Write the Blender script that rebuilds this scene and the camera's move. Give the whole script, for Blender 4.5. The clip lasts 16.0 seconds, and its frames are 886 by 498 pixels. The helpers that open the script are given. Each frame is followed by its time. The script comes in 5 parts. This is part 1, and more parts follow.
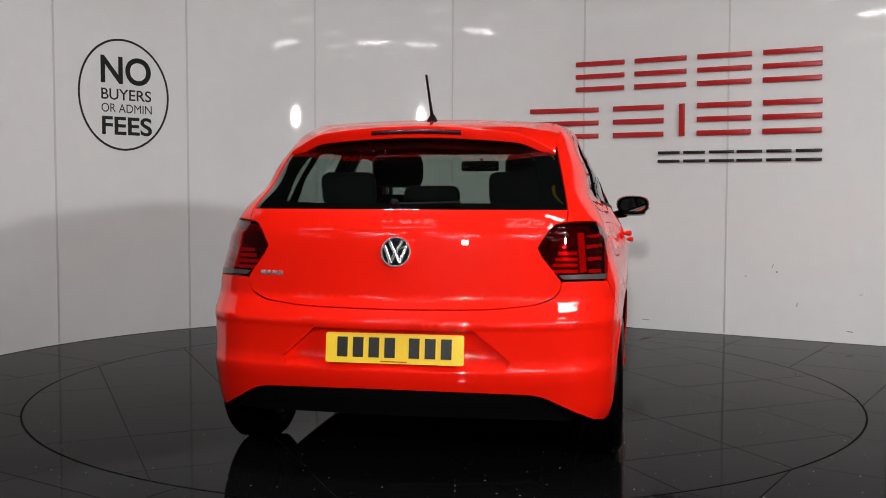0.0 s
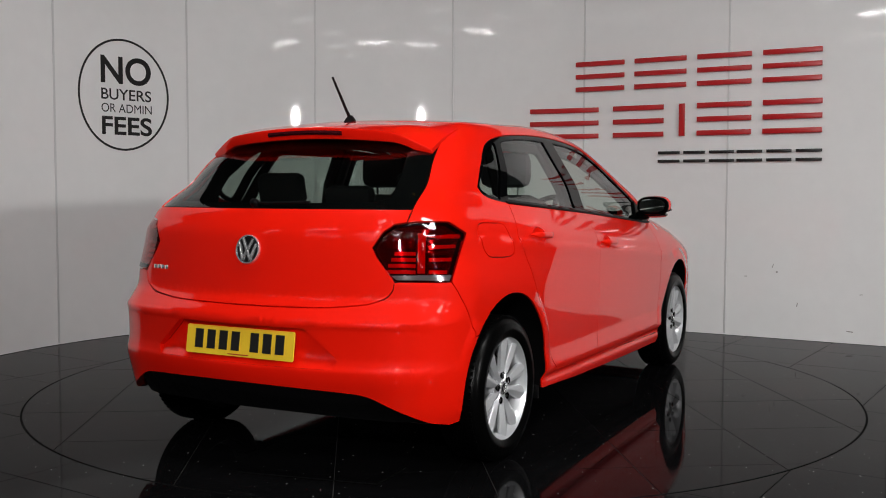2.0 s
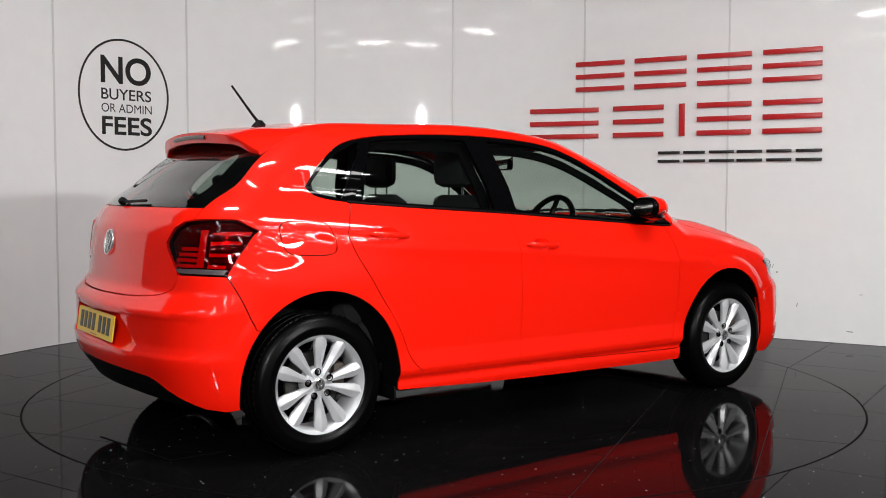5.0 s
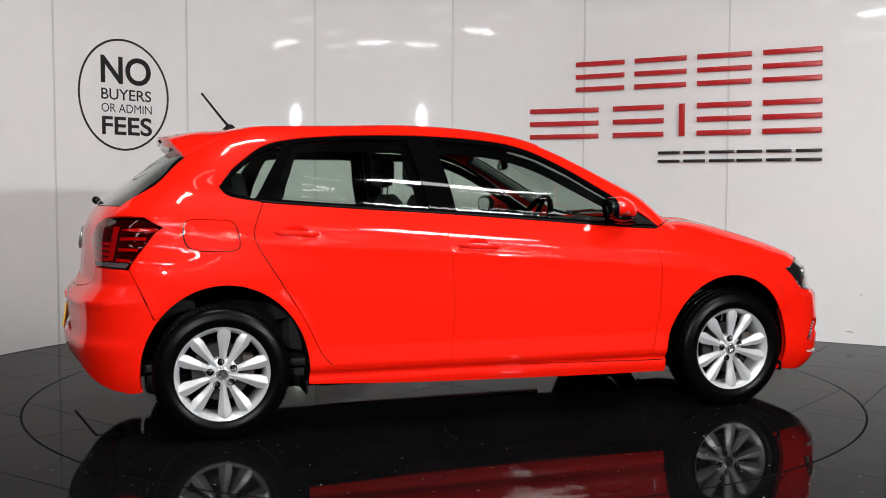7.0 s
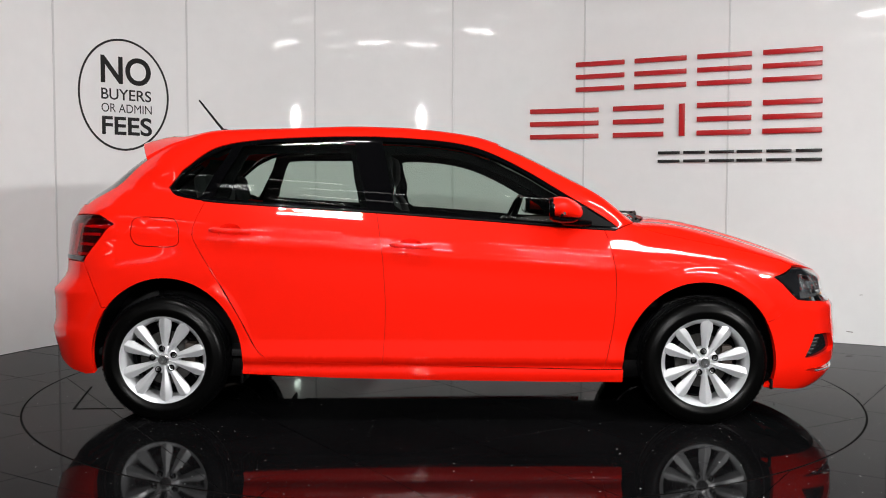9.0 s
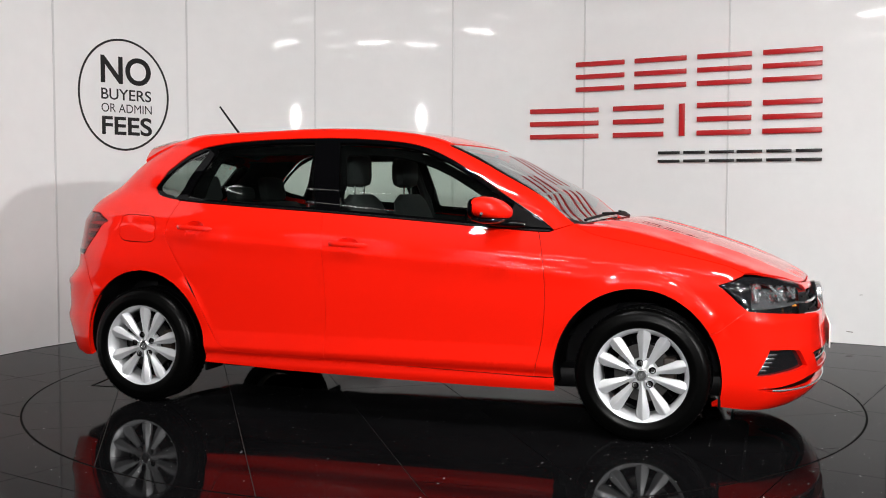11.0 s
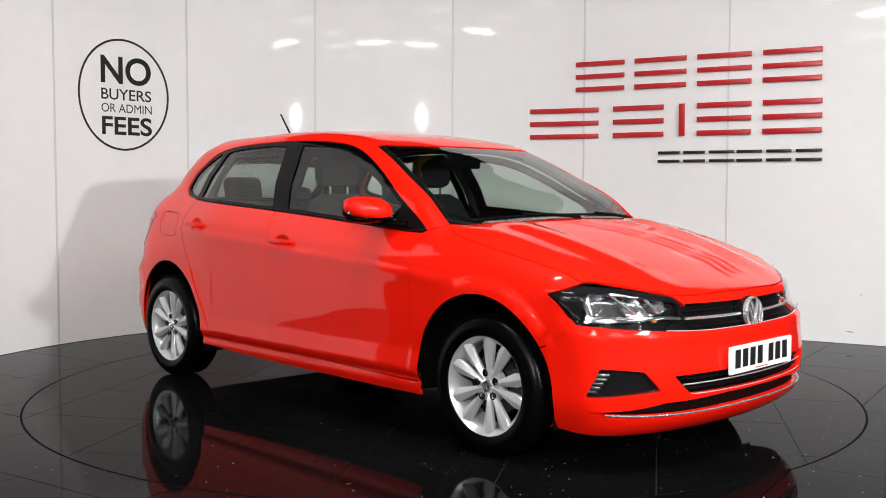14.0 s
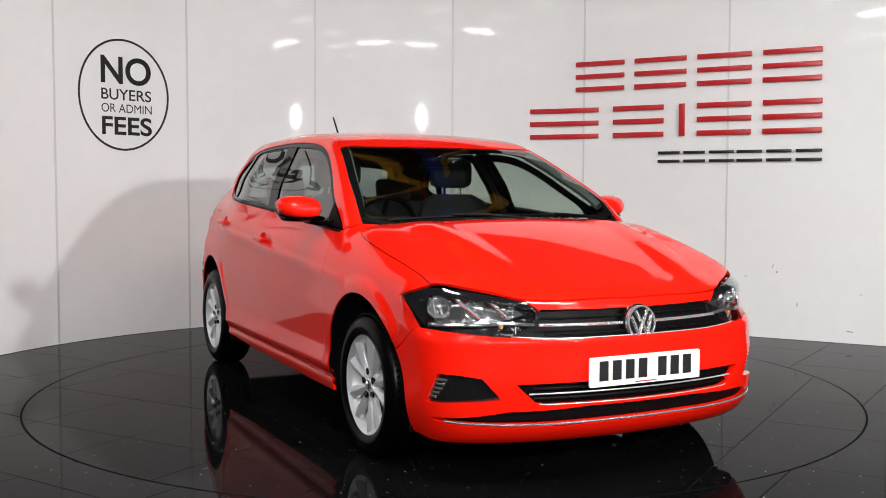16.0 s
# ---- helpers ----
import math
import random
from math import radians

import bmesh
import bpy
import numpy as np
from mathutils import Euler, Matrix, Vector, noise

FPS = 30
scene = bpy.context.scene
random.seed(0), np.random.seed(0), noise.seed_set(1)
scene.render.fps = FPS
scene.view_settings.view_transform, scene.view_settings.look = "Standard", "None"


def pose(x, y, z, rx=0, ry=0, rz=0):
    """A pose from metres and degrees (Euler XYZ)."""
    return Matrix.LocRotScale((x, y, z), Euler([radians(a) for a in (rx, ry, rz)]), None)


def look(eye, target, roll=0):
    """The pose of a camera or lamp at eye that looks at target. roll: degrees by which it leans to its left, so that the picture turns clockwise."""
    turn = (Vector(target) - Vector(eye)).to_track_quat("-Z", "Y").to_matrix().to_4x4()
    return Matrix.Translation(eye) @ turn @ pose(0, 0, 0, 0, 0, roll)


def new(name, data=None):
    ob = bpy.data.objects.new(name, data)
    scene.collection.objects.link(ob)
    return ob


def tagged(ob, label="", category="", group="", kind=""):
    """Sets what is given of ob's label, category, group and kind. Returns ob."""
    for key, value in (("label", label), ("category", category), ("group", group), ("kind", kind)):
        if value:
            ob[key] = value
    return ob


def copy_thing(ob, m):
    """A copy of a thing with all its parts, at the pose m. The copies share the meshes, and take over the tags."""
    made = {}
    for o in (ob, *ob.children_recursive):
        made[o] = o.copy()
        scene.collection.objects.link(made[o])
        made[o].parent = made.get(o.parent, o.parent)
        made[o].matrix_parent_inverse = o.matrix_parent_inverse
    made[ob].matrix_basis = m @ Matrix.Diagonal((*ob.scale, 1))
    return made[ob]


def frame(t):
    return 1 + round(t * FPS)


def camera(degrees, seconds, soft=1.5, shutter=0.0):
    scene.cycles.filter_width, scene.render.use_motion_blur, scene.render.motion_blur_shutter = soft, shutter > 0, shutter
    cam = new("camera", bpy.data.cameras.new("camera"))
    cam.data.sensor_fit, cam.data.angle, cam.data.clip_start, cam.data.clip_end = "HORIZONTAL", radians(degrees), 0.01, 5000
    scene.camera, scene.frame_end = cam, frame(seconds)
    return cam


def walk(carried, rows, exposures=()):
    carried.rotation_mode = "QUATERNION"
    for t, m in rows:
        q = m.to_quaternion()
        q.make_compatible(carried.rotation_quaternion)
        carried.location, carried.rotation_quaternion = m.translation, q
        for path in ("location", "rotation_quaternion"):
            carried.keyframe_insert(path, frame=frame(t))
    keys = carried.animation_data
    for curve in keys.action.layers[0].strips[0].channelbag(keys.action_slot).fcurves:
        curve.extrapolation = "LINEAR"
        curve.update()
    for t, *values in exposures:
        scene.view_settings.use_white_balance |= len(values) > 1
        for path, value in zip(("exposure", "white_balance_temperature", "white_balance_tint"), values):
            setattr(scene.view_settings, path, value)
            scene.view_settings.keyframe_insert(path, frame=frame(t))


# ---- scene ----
from mathutils.geometry import delaunay_2d_cdt

# the camera stands still on its tripod, the turntable turns before it
cam = camera(47.94, 16.0, soft=1.0)
EYE = (0.0, -5.638, 1.0957)
view = look(EYE, (-0.00602, -0.6463, 0.8079), 0.139)
walk(cam, [(0.0, view), (16.0, view)], exposures=[(0.0, -0.22), (0.5, -0.17), (1.0, -0.15), (1.5, -0.21), (2.0, -0.37), (2.5, -0.31), (3.0, -0.11), (3.5, 0.07), (4.0, 0.22), (6.5, 0.22), (7.5, 0.20), (8.5, 0.27), (9.0, 0.30), (11.5, 0.45), (13.5, 0.53), (16.0, 0.40)])

TURN_START, TURN_RATE = 79.28, -8.935     # degrees, degrees a second
TABLE_R = 2.225

# ---- light: strip lights and panels under the hall's ceiling ----
world = bpy.data.worlds.new("hall_air")
scene.world = world
world.use_nodes = True
world.node_tree.nodes["Background"].inputs[0].default_value = (1.0, 0.98, 0.95, 1)
world.node_tree.nodes["Background"].inputs[1].default_value = 0.02


def area_light(name, eye, target, sx, sy, power, color=(1, 0.985, 0.975)):
    data = bpy.data.lights.new(name, "AREA")
    data.shape, data.size, data.size_y, data.energy, data.color = "RECTANGLE", sx, sy, power, color
    ob = new(name, data)
    ob.matrix_world = look(eye, target)
    return ob


LAMPS = [  # x, y, z, length, width, power
    (4.9, -5.7, 3.85, 1.2, 0.16, 26), (1.5, -7.0, 3.85, 1.2, 0.16, 26), (-0.4, -7.3, 3.85, 1.2, 0.16, 22), (-2.6, -6.3, 4.0, 1.2, 0.16, 22),
    (2.65, -3.4, 4.5, 1.8, 0.70, 95), (-0.9, -2.3, 4.5, 0.8, 0.07, 66),
]
FLOODS = [(4.7, -6.2, 2.52, 225), (-0.43, -7.7, 2.50, 185)]     # two flood lamps on stands behind the camera
for lx, ly, lz, ls, lw, lp in LAMPS:
    area_light("ceiling_lamp", (lx, ly, lz - 0.03), (lx, ly + 0.001, 0), ls, lw, lp)
for lx, ly, lz, lp in FLOODS:
    way = (Vector((0, 0.4, 1.1)) - Vector((lx, ly, lz))).normalized()
    area_light("flood_lamp", Vector((lx, ly, lz)) + way * 0.075, (0, 0.4, 1.1), 0.19, 0.25, lp)


# ---- materials ----
def material(name, color, rough=0.5, metal=0.0, coat=0.0, spec=0.5, grain=0.0, grain_scale=40.0, bump=0.0, stain=0.0, stain_scale=1.5, rough_var=0.0):
    m = bpy.data.materials.new(name)
    m.use_nodes = True
    nt = m.node_tree
    b = nt.nodes["Principled BSDF"]
    b.inputs["Base Color"].default_value = (*color, 1)
    b.inputs["Roughness"].default_value = rough
    b.inputs["Metallic"].default_value = metal
    b.inputs["Coat Weight"].default_value = coat
    b.inputs["Coat Roughness"].default_value = 0.025
    b.inputs["Specular IOR Level"].default_value = spec
    if grain or stain or bump or rough_var:
        co = nt.nodes.new("ShaderNodeTexCoord")
        fine, wide = nt.nodes.new("ShaderNodeTexNoise"), nt.nodes.new("ShaderNodeTexNoise")
        fine.inputs["Scale"].default_value, wide.inputs["Scale"].default_value = grain_scale, stain_scale
        fine.inputs["Detail"].default_value = wide.inputs["Detail"].default_value = 5
        for n in (fine, wide):
            nt.links.new(co.outputs["Object"], n.inputs["Vector"])
        value = None
        for n, amount in ((fine, grain), (wide, stain)):
            r = nt.nodes.new("ShaderNodeMapRange")
            r.inputs["From Min"].default_value, r.inputs["From Max"].default_value = 0.3, 0.7
            r.inputs["To Min"].default_value, r.inputs["To Max"].default_value = 1 - amount, 1 + amount
            nt.links.new(n.outputs[0], r.inputs[0])
            if value is None:
                value = r.outputs[0]
            else:
                mul = nt.nodes.new("ShaderNodeMath")
                mul.operation = "MULTIPLY"
                nt.links.new(value, mul.inputs[0])
                nt.links.new(r.outputs[0], mul.inputs[1])
                value = mul.outputs[0]
        hue = nt.nodes.new("ShaderNodeHueSaturation")
        hue.inputs["Color"].default_value = (*color, 1)
        nt.links.new(value, hue.inputs["Value"])
        nt.links.new(hue.outputs[0], b.inputs["Base Color"])
        if rough_var:
            r = nt.nodes.new("ShaderNodeMapRange")
            r.inputs["From Min"].default_value, r.inputs["From Max"].default_value = 0.3, 0.7
            r.inputs["To Min"].default_value, r.inputs["To Max"].default_value = max(rough - rough_var, 0.01), rough + rough_var
            nt.links.new(wide.outputs[0], r.inputs[0])
            nt.links.new(r.outputs[0], b.inputs["Roughness"])
        if bump:
            bp = nt.nodes.new("ShaderNodeBump")
            bp.inputs["Strength"].default_value, bp.inputs["Distance"].default_value = bump, 0.002
            nt.links.new(fine.outputs[0], bp.inputs["Height"])
            nt.links.new(bp.outputs[0], b.inputs["Normal"])
    return m


def glass_material(name, tint, gloss_color=(1, 1, 1)):
    m = bpy.data.materials.new(name)
    m.use_nodes = True
    nt = m.node_tree
    nt.nodes.clear()
    out, mix = nt.nodes.new("ShaderNodeOutputMaterial"), nt.nodes.new("ShaderNodeMixShader")
    tr, gl, lay = nt.nodes.new("ShaderNodeBsdfTransparent"), nt.nodes.new("ShaderNodeBsdfGlossy"), nt.nodes.new("ShaderNodeLayerWeight")
    tr.inputs[0].default_value = (*tint, 1)
    gl.inputs[0].default_value = (*gloss_color, 1)
    gl.inputs["Roughness"].default_value = 0.01
    lay.inputs["Blend"].default_value = 0.5
    power, fr = nt.nodes.new("ShaderNodeMath"), nt.nodes.new("ShaderNodeMapRange")
    power.operation = "POWER"
    power.inputs[1].default_value = 4.0
    fr.inputs["To Min"].default_value = 0.05
    nt.links.new(lay.outputs["Facing"], power.inputs[0])
    nt.links.new(power.outputs[0], fr.inputs[0])
    nt.links.new(fr.outputs[0], mix.inputs[0])
    nt.links.new(tr.outputs[0], mix.inputs[1])
    nt.links.new(gl.outputs[0], mix.inputs[2])
    nt.links.new(mix.outputs[0], out.inputs[0])
    return m


def glow_material(name, color, strength):
    m = bpy.data.materials.new(name)
    m.use_nodes = True
    b = m.node_tree.nodes["Principled BSDF"]
    b.inputs["Base Color"].default_value = (*color, 1)
    b.inputs["Emission Color"].default_value = (*color, 1)
    b.inputs["Emission Strength"].default_value = strength
    return m


M_PAINT = material("red_paint", (0.83, 0.009, 0.002), 0.45, spec=0.05, coat=1.0, grain=0.03, grain_scale=600)
M_PAINT.node_tree.nodes["Principled BSDF"].inputs["Coat IOR"].default_value = 1.52
M_PAINT.node_tree.nodes["Principled BSDF"].inputs["Coat Roughness"].default_value = 0.008
M_BLACK = material("black_plastic", (0.003, 0.003, 0.0033), 0.45, spec=0.1, grain=0.15, grain_scale=300, bump=0.15)
M_GLOSSBLACK = material("gloss_black", (0.008, 0.008, 0.009), 0.06, coat=0.5)
M_TRIM = material("dark_trim", (0.0015, 0.0015, 0.0018), 0.04, spec=0.14)
M_GLASS = glass_material("window_glass", (0.68, 0.76, 0.71))
M_PRIVACY = glass_material("rear_glass", (0.38, 0.44, 0.41))
M_CLEAR = glass_material("lamp_glass", (0.93, 0.95, 0.96))
M_REDGLASS = glass_material("red_lamp_glass", (0.72, 0.05, 0.06))
M_CHROME = material("chrome", (0.86, 0.86, 0.87), 0.14, metal=0.8)
M_ALLOY = material("alloy", (0.66, 0.67, 0.69), 0.30, metal=0.50, coat=0.4, grain=0.04, grain_scale=500)
M_TYRE = material("tyre_rubber", (0.0012, 0.0012, 0.0012), 0.30, spec=0.09, grain=0.25, grain_scale=60, bump=0.4)
M_SEAT = material("seat_cloth", (0.014, 0.014, 0.016), 0.9, grain=0.3, grain_scale=300, bump=0.5)
M_LINER = material("headliner_cloth", (0.13, 0.13, 0.13), 0.9, grain=0.1, grain_scale=200)
M_CABIN = material("cabin_plastic", (0.010, 0.010, 0.011), 0.6, spec=0.3, grain=0.15, grain_scale=250, bump=0.2)
M_INNER = material("dark_cloth_trim", (0.0022, 0.0022, 0.0024), 0.9, spec=0.03, grain=0.2, grain_scale=250)
M_STEEL = material("brake_steel", (0.08, 0.078, 0.075), 0.4, metal=0.9, grain=0.2, grain_scale=80)
M_RUST = material("brake_caliper", (0.035, 0.024, 0.018), 0.6, grain=0.3, grain_scale=60)
M_YELLOW = material("plate_yellow", (0.86, 0.55, 0.03), 0.35, grain=0.04, grain_scale=200)
M_PLATEWHITE = material("plate_white", (0.80, 0.80, 0.78), 0.35, grain=0.03, grain_scale=200)
M_INK = material("plate_ink", (0.012, 0.012, 0.012), 0.4)
M_MIRROR = material("mirror_glass", (0.9, 0.9, 0.9), 0.01, metal=1.0)
M_ORANGE = material("indicator_orange", (0.85, 0.32, 0.05), 0.25)
M_REFLECT = material("lamp_reflector", (0.62, 0.62, 0.63), 0.10, metal=0.9)
M_LAMPSTRIP = material("lamp_clear_strip", (0.10, 0.08, 0.085), 0.15, metal=0.3)
M_LAMPRED = material("lamp_red", (0.55, 0.012, 0.014), 0.2, coat=0.5)
M_LAMPDARK = material("lamp_dark_red", (0.045, 0.003, 0.005), 0.12, coat=0.5)
M_WALL = material("gloss_wall_panel", (0.80, 0.80, 0.80), 0.035, grain=0.012, grain_scale=9, stain=0.03, stain_scale=0.8, rough_var=0.012, bump=0.05)
M_SEAM = material("seam_strip", (0.60, 0.60, 0.60), 0.3)
M_HALL = material("hall_wall", (0.11, 0.11, 0.115), 0.8, grain=0.06, grain_scale=6, stain=0.1, stain_scale=0.5)
M_CEIL = material("hall_ceiling", (0.06, 0.06, 0.06), 0.85, grain=0.08, grain_scale=3, stain=0.08, stain_scale=0.4)
M_SIGNRED = material("sign_red", (0.45, 0.012, 0.014), 0.3, grain=0.05, grain_scale=30)
M_SIGNBLACK = material("sign_black", (0.008, 0.008, 0.008), 0.35, grain=0.05, grain_scale=30)
M_GAPDARK = material("black_gap_strip", (0.002, 0.002, 0.002), 0.8, spec=0.05, grain=0.2, grain_scale=40)
M_GROUT = material("dark_grout", (0.030, 0.029, 0.028), 0.8, spec=0.1, grain=0.2, grain_scale=100)
M_SCUFF = material("scuff_grey", (0.30, 0.29, 0.28), 0.6)
M_BEAMYELLOW = material("yellow_beam_paint", (0.75, 0.45, 0.04), 0.5, grain=0.1, grain_scale=8)
M_BEAMBLUE = material("blue_beam_paint", (0.03, 0.08, 0.40), 0.5, grain=0.1, grain_scale=8)
M_GLOW = glow_material("lamp_diffuser", (1, 0.98, 0.95), 7.0)
M_LAMPCASE = material("lamp_case", (0.7, 0.7, 0.7), 0.4)


def tile_material():
    """Polished black porcelain with dust specks and faint dried smears."""
    m = material("black_tile", (0.0032, 0.0032, 0.0035), 0.045, grain=0.2, grain_scale=25, stain=0.25, stain_scale=2.0, rough_var=0.03)
    nt = m.node_tree
    b = nt.nodes["Principled BSDF"]
    b.inputs["Specular Tint"].default_value = (0.21, 0.21, 0.21, 1)
    b.inputs["IOR"].default_value = 1.085
    base = b.inputs["Base Color"].links[0].from_socket
    co = nt.nodes.new("ShaderNodeTexCoord")
    vor = nt.nodes.new("ShaderNodeTexVoronoi")
    vor.voronoi_dimensions = "2D"
    vor.inputs["Scale"].default_value = 13.0
    ramp = nt.nodes.new("ShaderNodeMapRange")      # each cell has a speck of its own size, most have none
    ramp.inputs["From Max"].default_value, ramp.inputs["To Max"].default_value = 0.0, 3.0
    pick, size = nt.nodes.new("ShaderNodeSeparateColor"), nt.nodes.new("ShaderNodeMapRange")
    size.inputs["From Min"].default_value, size.inputs["From Max"].default_value = 0.62, 1.0
    size.inputs["To Min"].default_value, size.inputs["To Max"].default_value = 0.0005, 0.048
    nt.links.new(vor.outputs["Color"], pick.inputs[0])
    nt.links.new(pick.outputs[0], size.inputs[0])
    nt.links.new(size.outputs[0], ramp.inputs["From Min"])
    mix = nt.nodes.new("ShaderNodeMix")
    mix.data_type = "RGBA"
    mix.inputs[7].default_value = (0.55, 0.55, 0.55, 1)
    nt.links.new(co.outputs["Object"], vor.inputs["Vector"])
    nt.links.new(vor.outputs["Distance"], ramp.inputs[0])
    nt.links.new(ramp.outputs[0], mix.inputs[0])
    nt.links.new(base, mix.inputs[6])
    nt.links.new(mix.outputs[2], b.inputs["Base Color"])
    return m


M_TILE = tile_material()


# ---- building helpers ----
def mesh_object(name, verts, faces, mat, parent=None, label="", smooth=False, normals=None):
    me = bpy.data.meshes.new(name)
    me.from_pydata([tuple(map(float, v)) for v in verts], [], [tuple(map(int, f)) for f in faces])
    me.materials.append(mat)
    if smooth or normals is not None:
        me.shade_smooth()
    if normals is not None:
        me.normals_split_custom_set_from_vertices([tuple(map(float, n)) for n in normals])
    me.update()
    ob = new(name, me)
    ob.parent = parent
    if label:
        tagged(ob, label)
    return ob


def part(name, bm, mat, parent=None, label="", smooth=True, angle=35):
    """One mesh out of a bmesh, under a thing or a part."""
    bmesh.ops.recalc_face_normals(bm, faces=bm.faces)
    me = bpy.data.meshes.new(name)
    for f in bm.faces:
        f.smooth = smooth
    if smooth:
        for e in bm.edges:
            if len(e.link_faces) == 2 and e.calc_face_angle(0) > radians(angle):
                e.smooth = False
    bm.to_mesh(me)
    bm.free()
    me.materials.append(mat)
    ob = new(name, me)
    ob.parent = parent
    if label:
        tagged(ob, label)
    return ob


def box(sx, sy, sz, at=(0, 0, 0), bevel=0.0, bm=None, m=None):
    bm = bm or bmesh.new()
    mat = Matrix.Translation(at) @ (m or Matrix()) @ Matrix.Diagonal((sx, sy, sz, 1))
    g = bmesh.ops.create_cube(bm, size=1, matrix=mat)
    if bevel:
        edges = list({e for v in g["verts"] for e in v.link_edges})
        bmesh.ops.bevel(bm, geom=edges, offset=bevel, segments=2, affect="EDGES", profile=0.5)
    return bm


def rod(r1, r2, depth, m, bm=None, n=24):
    bm = bm or bmesh.new()
    bmesh.ops.create_cone(bm, cap_ends=True, segments=n, radius1=r1, radius2=r2, depth=depth, matrix=m)
    return bm


def lathe(profile, n=64, bm=None, m=None):
    """Turns (radius, height) points about the local z axis."""
    bm = bm or bmesh.new()
    rings = []
    for r, h in profile:
        rings.append([bm.verts.new((m or Matrix()) @ Vector((r * math.cos(2 * math.pi * i / n), r * math.sin(2 * math.pi * i / n), h))) for i in range(n)])
    for a, b in zip(rings, rings[1:]):
        for i in range(n):
            bm.faces.new((a[i], a[(i + 1) % n], b[(i + 1) % n], b[i]))
    return bm


def sweep(points, radius, bm=None, n=8, close=False):
    """A tube along points; radius may be a list."""
    bm = bm or bmesh.new()
    pts = [Vector(p) for p in points]
    rings = []
    for i, p in enumerate(pts):
        d = (pts[min(i + 1, len(pts) - 1)] - pts[max(i - 1, 0)]) if not close else pts[(i + 1) % len(pts)] - pts[i - 1]
        q = d.to_track_quat("Z", "Y")
        r = radius[i] if isinstance(radius, (list, tuple)) else radius
        rings.append([bm.verts.new(p + q @ Vector((r * math.cos(2 * math.pi * k / n), r * math.sin(2 * math.pi * k / n), 0))) for k in range(n)])
    pairs = list(zip(rings, rings[1:])) + ([(rings[-1], rings[0])] if close else [])
    for a, b in pairs:
        for k in range(n):
            bm.faces.new((a[k], a[(k + 1) % n], b[(k + 1) % n], b[k]))
    if not close:
        bm.faces.new(rings[0][::-1])
        bm.faces.new(rings[-1])
    return bm


def inside(points, poly):
    """Which 2D points lie in a polygon."""
    x, y = points[:, 0], points[:, 1]
    hit = np.zeros(len(points), bool)
    a, b = poly, np.roll(poly, -1, axis=0)
    for (x1, y1), (x2, y2) in zip(a, b):
        if y1 != y2:
            hit ^= ((y1 > y) != (y2 > y)) & (x < (x2 - x1) * (y - y1) / (y2 - y1) + x1)
    return hit


def near_edge(points, poly, gap):
    a, b = poly, np.roll(poly, -1, axis=0)
    best = np.full(len(points), 9.0)
    for p, q in zip(a, b):
        d = q - p
        t = np.clip(((points - p) @ d) / max(d @ d, 1e-12), 0, 1)
        best = np.minimum(best, np.linalg.norm(points - p - t[:, None] * d, axis=1))
    return best < gap


def fill(outline, holes=(), spacing=None, rows=()):
    """Triangles of a 2D region: points, triangles."""
    loops = [np.asarray(outline)] + [np.asarray(h) for h in holes]
    pts, edges, base = [], [], 0
    for lp in loops:
        pts.append(lp)
        edges += [(base + i, base + (i + 1) % len(lp)) for i in range(len(lp))]
        base += len(lp)
    if spacing:
        lo, hi = loops[0].min(0), loops[0].max(0)
        gx, gy = np.meshgrid(np.arange(lo[0], hi[0], spacing), np.arange(lo[1], hi[1], spacing * 0.87))
        gx = gx + (np.arange(gx.shape[0]) % 2)[:, None] * spacing / 2
        g = np.stack([gx.ravel(), gy.ravel()], 1)
        keep = inside(g, loops[0]) & ~near_edge(g, loops[0], spacing * 0.45)
        for h in loops[1:]:
            keep &= ~inside(g, h) & ~near_edge(g, h, spacing * 0.45)
        g = g[keep]
        for row in rows:
            r = np.asarray(row)
            keep = inside(r, loops[0]) & ~near_edge(r, loops[0], 0.0025)
            for h in loops[1:]:
                keep &= ~inside(r, h) & ~near_edge(r, h, 0.0025)
            r = r[keep]
            if len(r):
                far = np.ones(len(g), bool)
                for c in range(0, len(r), 40):
                    far &= (np.linalg.norm(g[:, None] - r[None, c:c + 40], axis=2) > spacing * 0.4).all(1)
                g = np.concatenate([g[far], r])
        pts.append(g)
    pts = np.concatenate(pts)
    v, _, f, *_ = delaunay_2d_cdt([Vector(p) for p in pts], edges, [], 0, 1e-7)
    v = np.array([tuple(p) for p in v])
    f = np.array([t for t in f if len(t) == 3])
    c = v[f].mean(1)
    keep = inside(c, loops[0])
    for h in loops[1:]:
        keep &= ~inside(c, h)
    f = f[keep]
    a, b, c = v[f[:, 0]], v[f[:, 1]], v[f[:, 2]]
    turn = (b[:, 0] - a[:, 0]) * (c[:, 1] - a[:, 1]) - (b[:, 1] - a[:, 1]) * (c[:, 0] - a[:, 0])
    f[turn < 0] = f[turn < 0][:, ::-1]
    return v, f


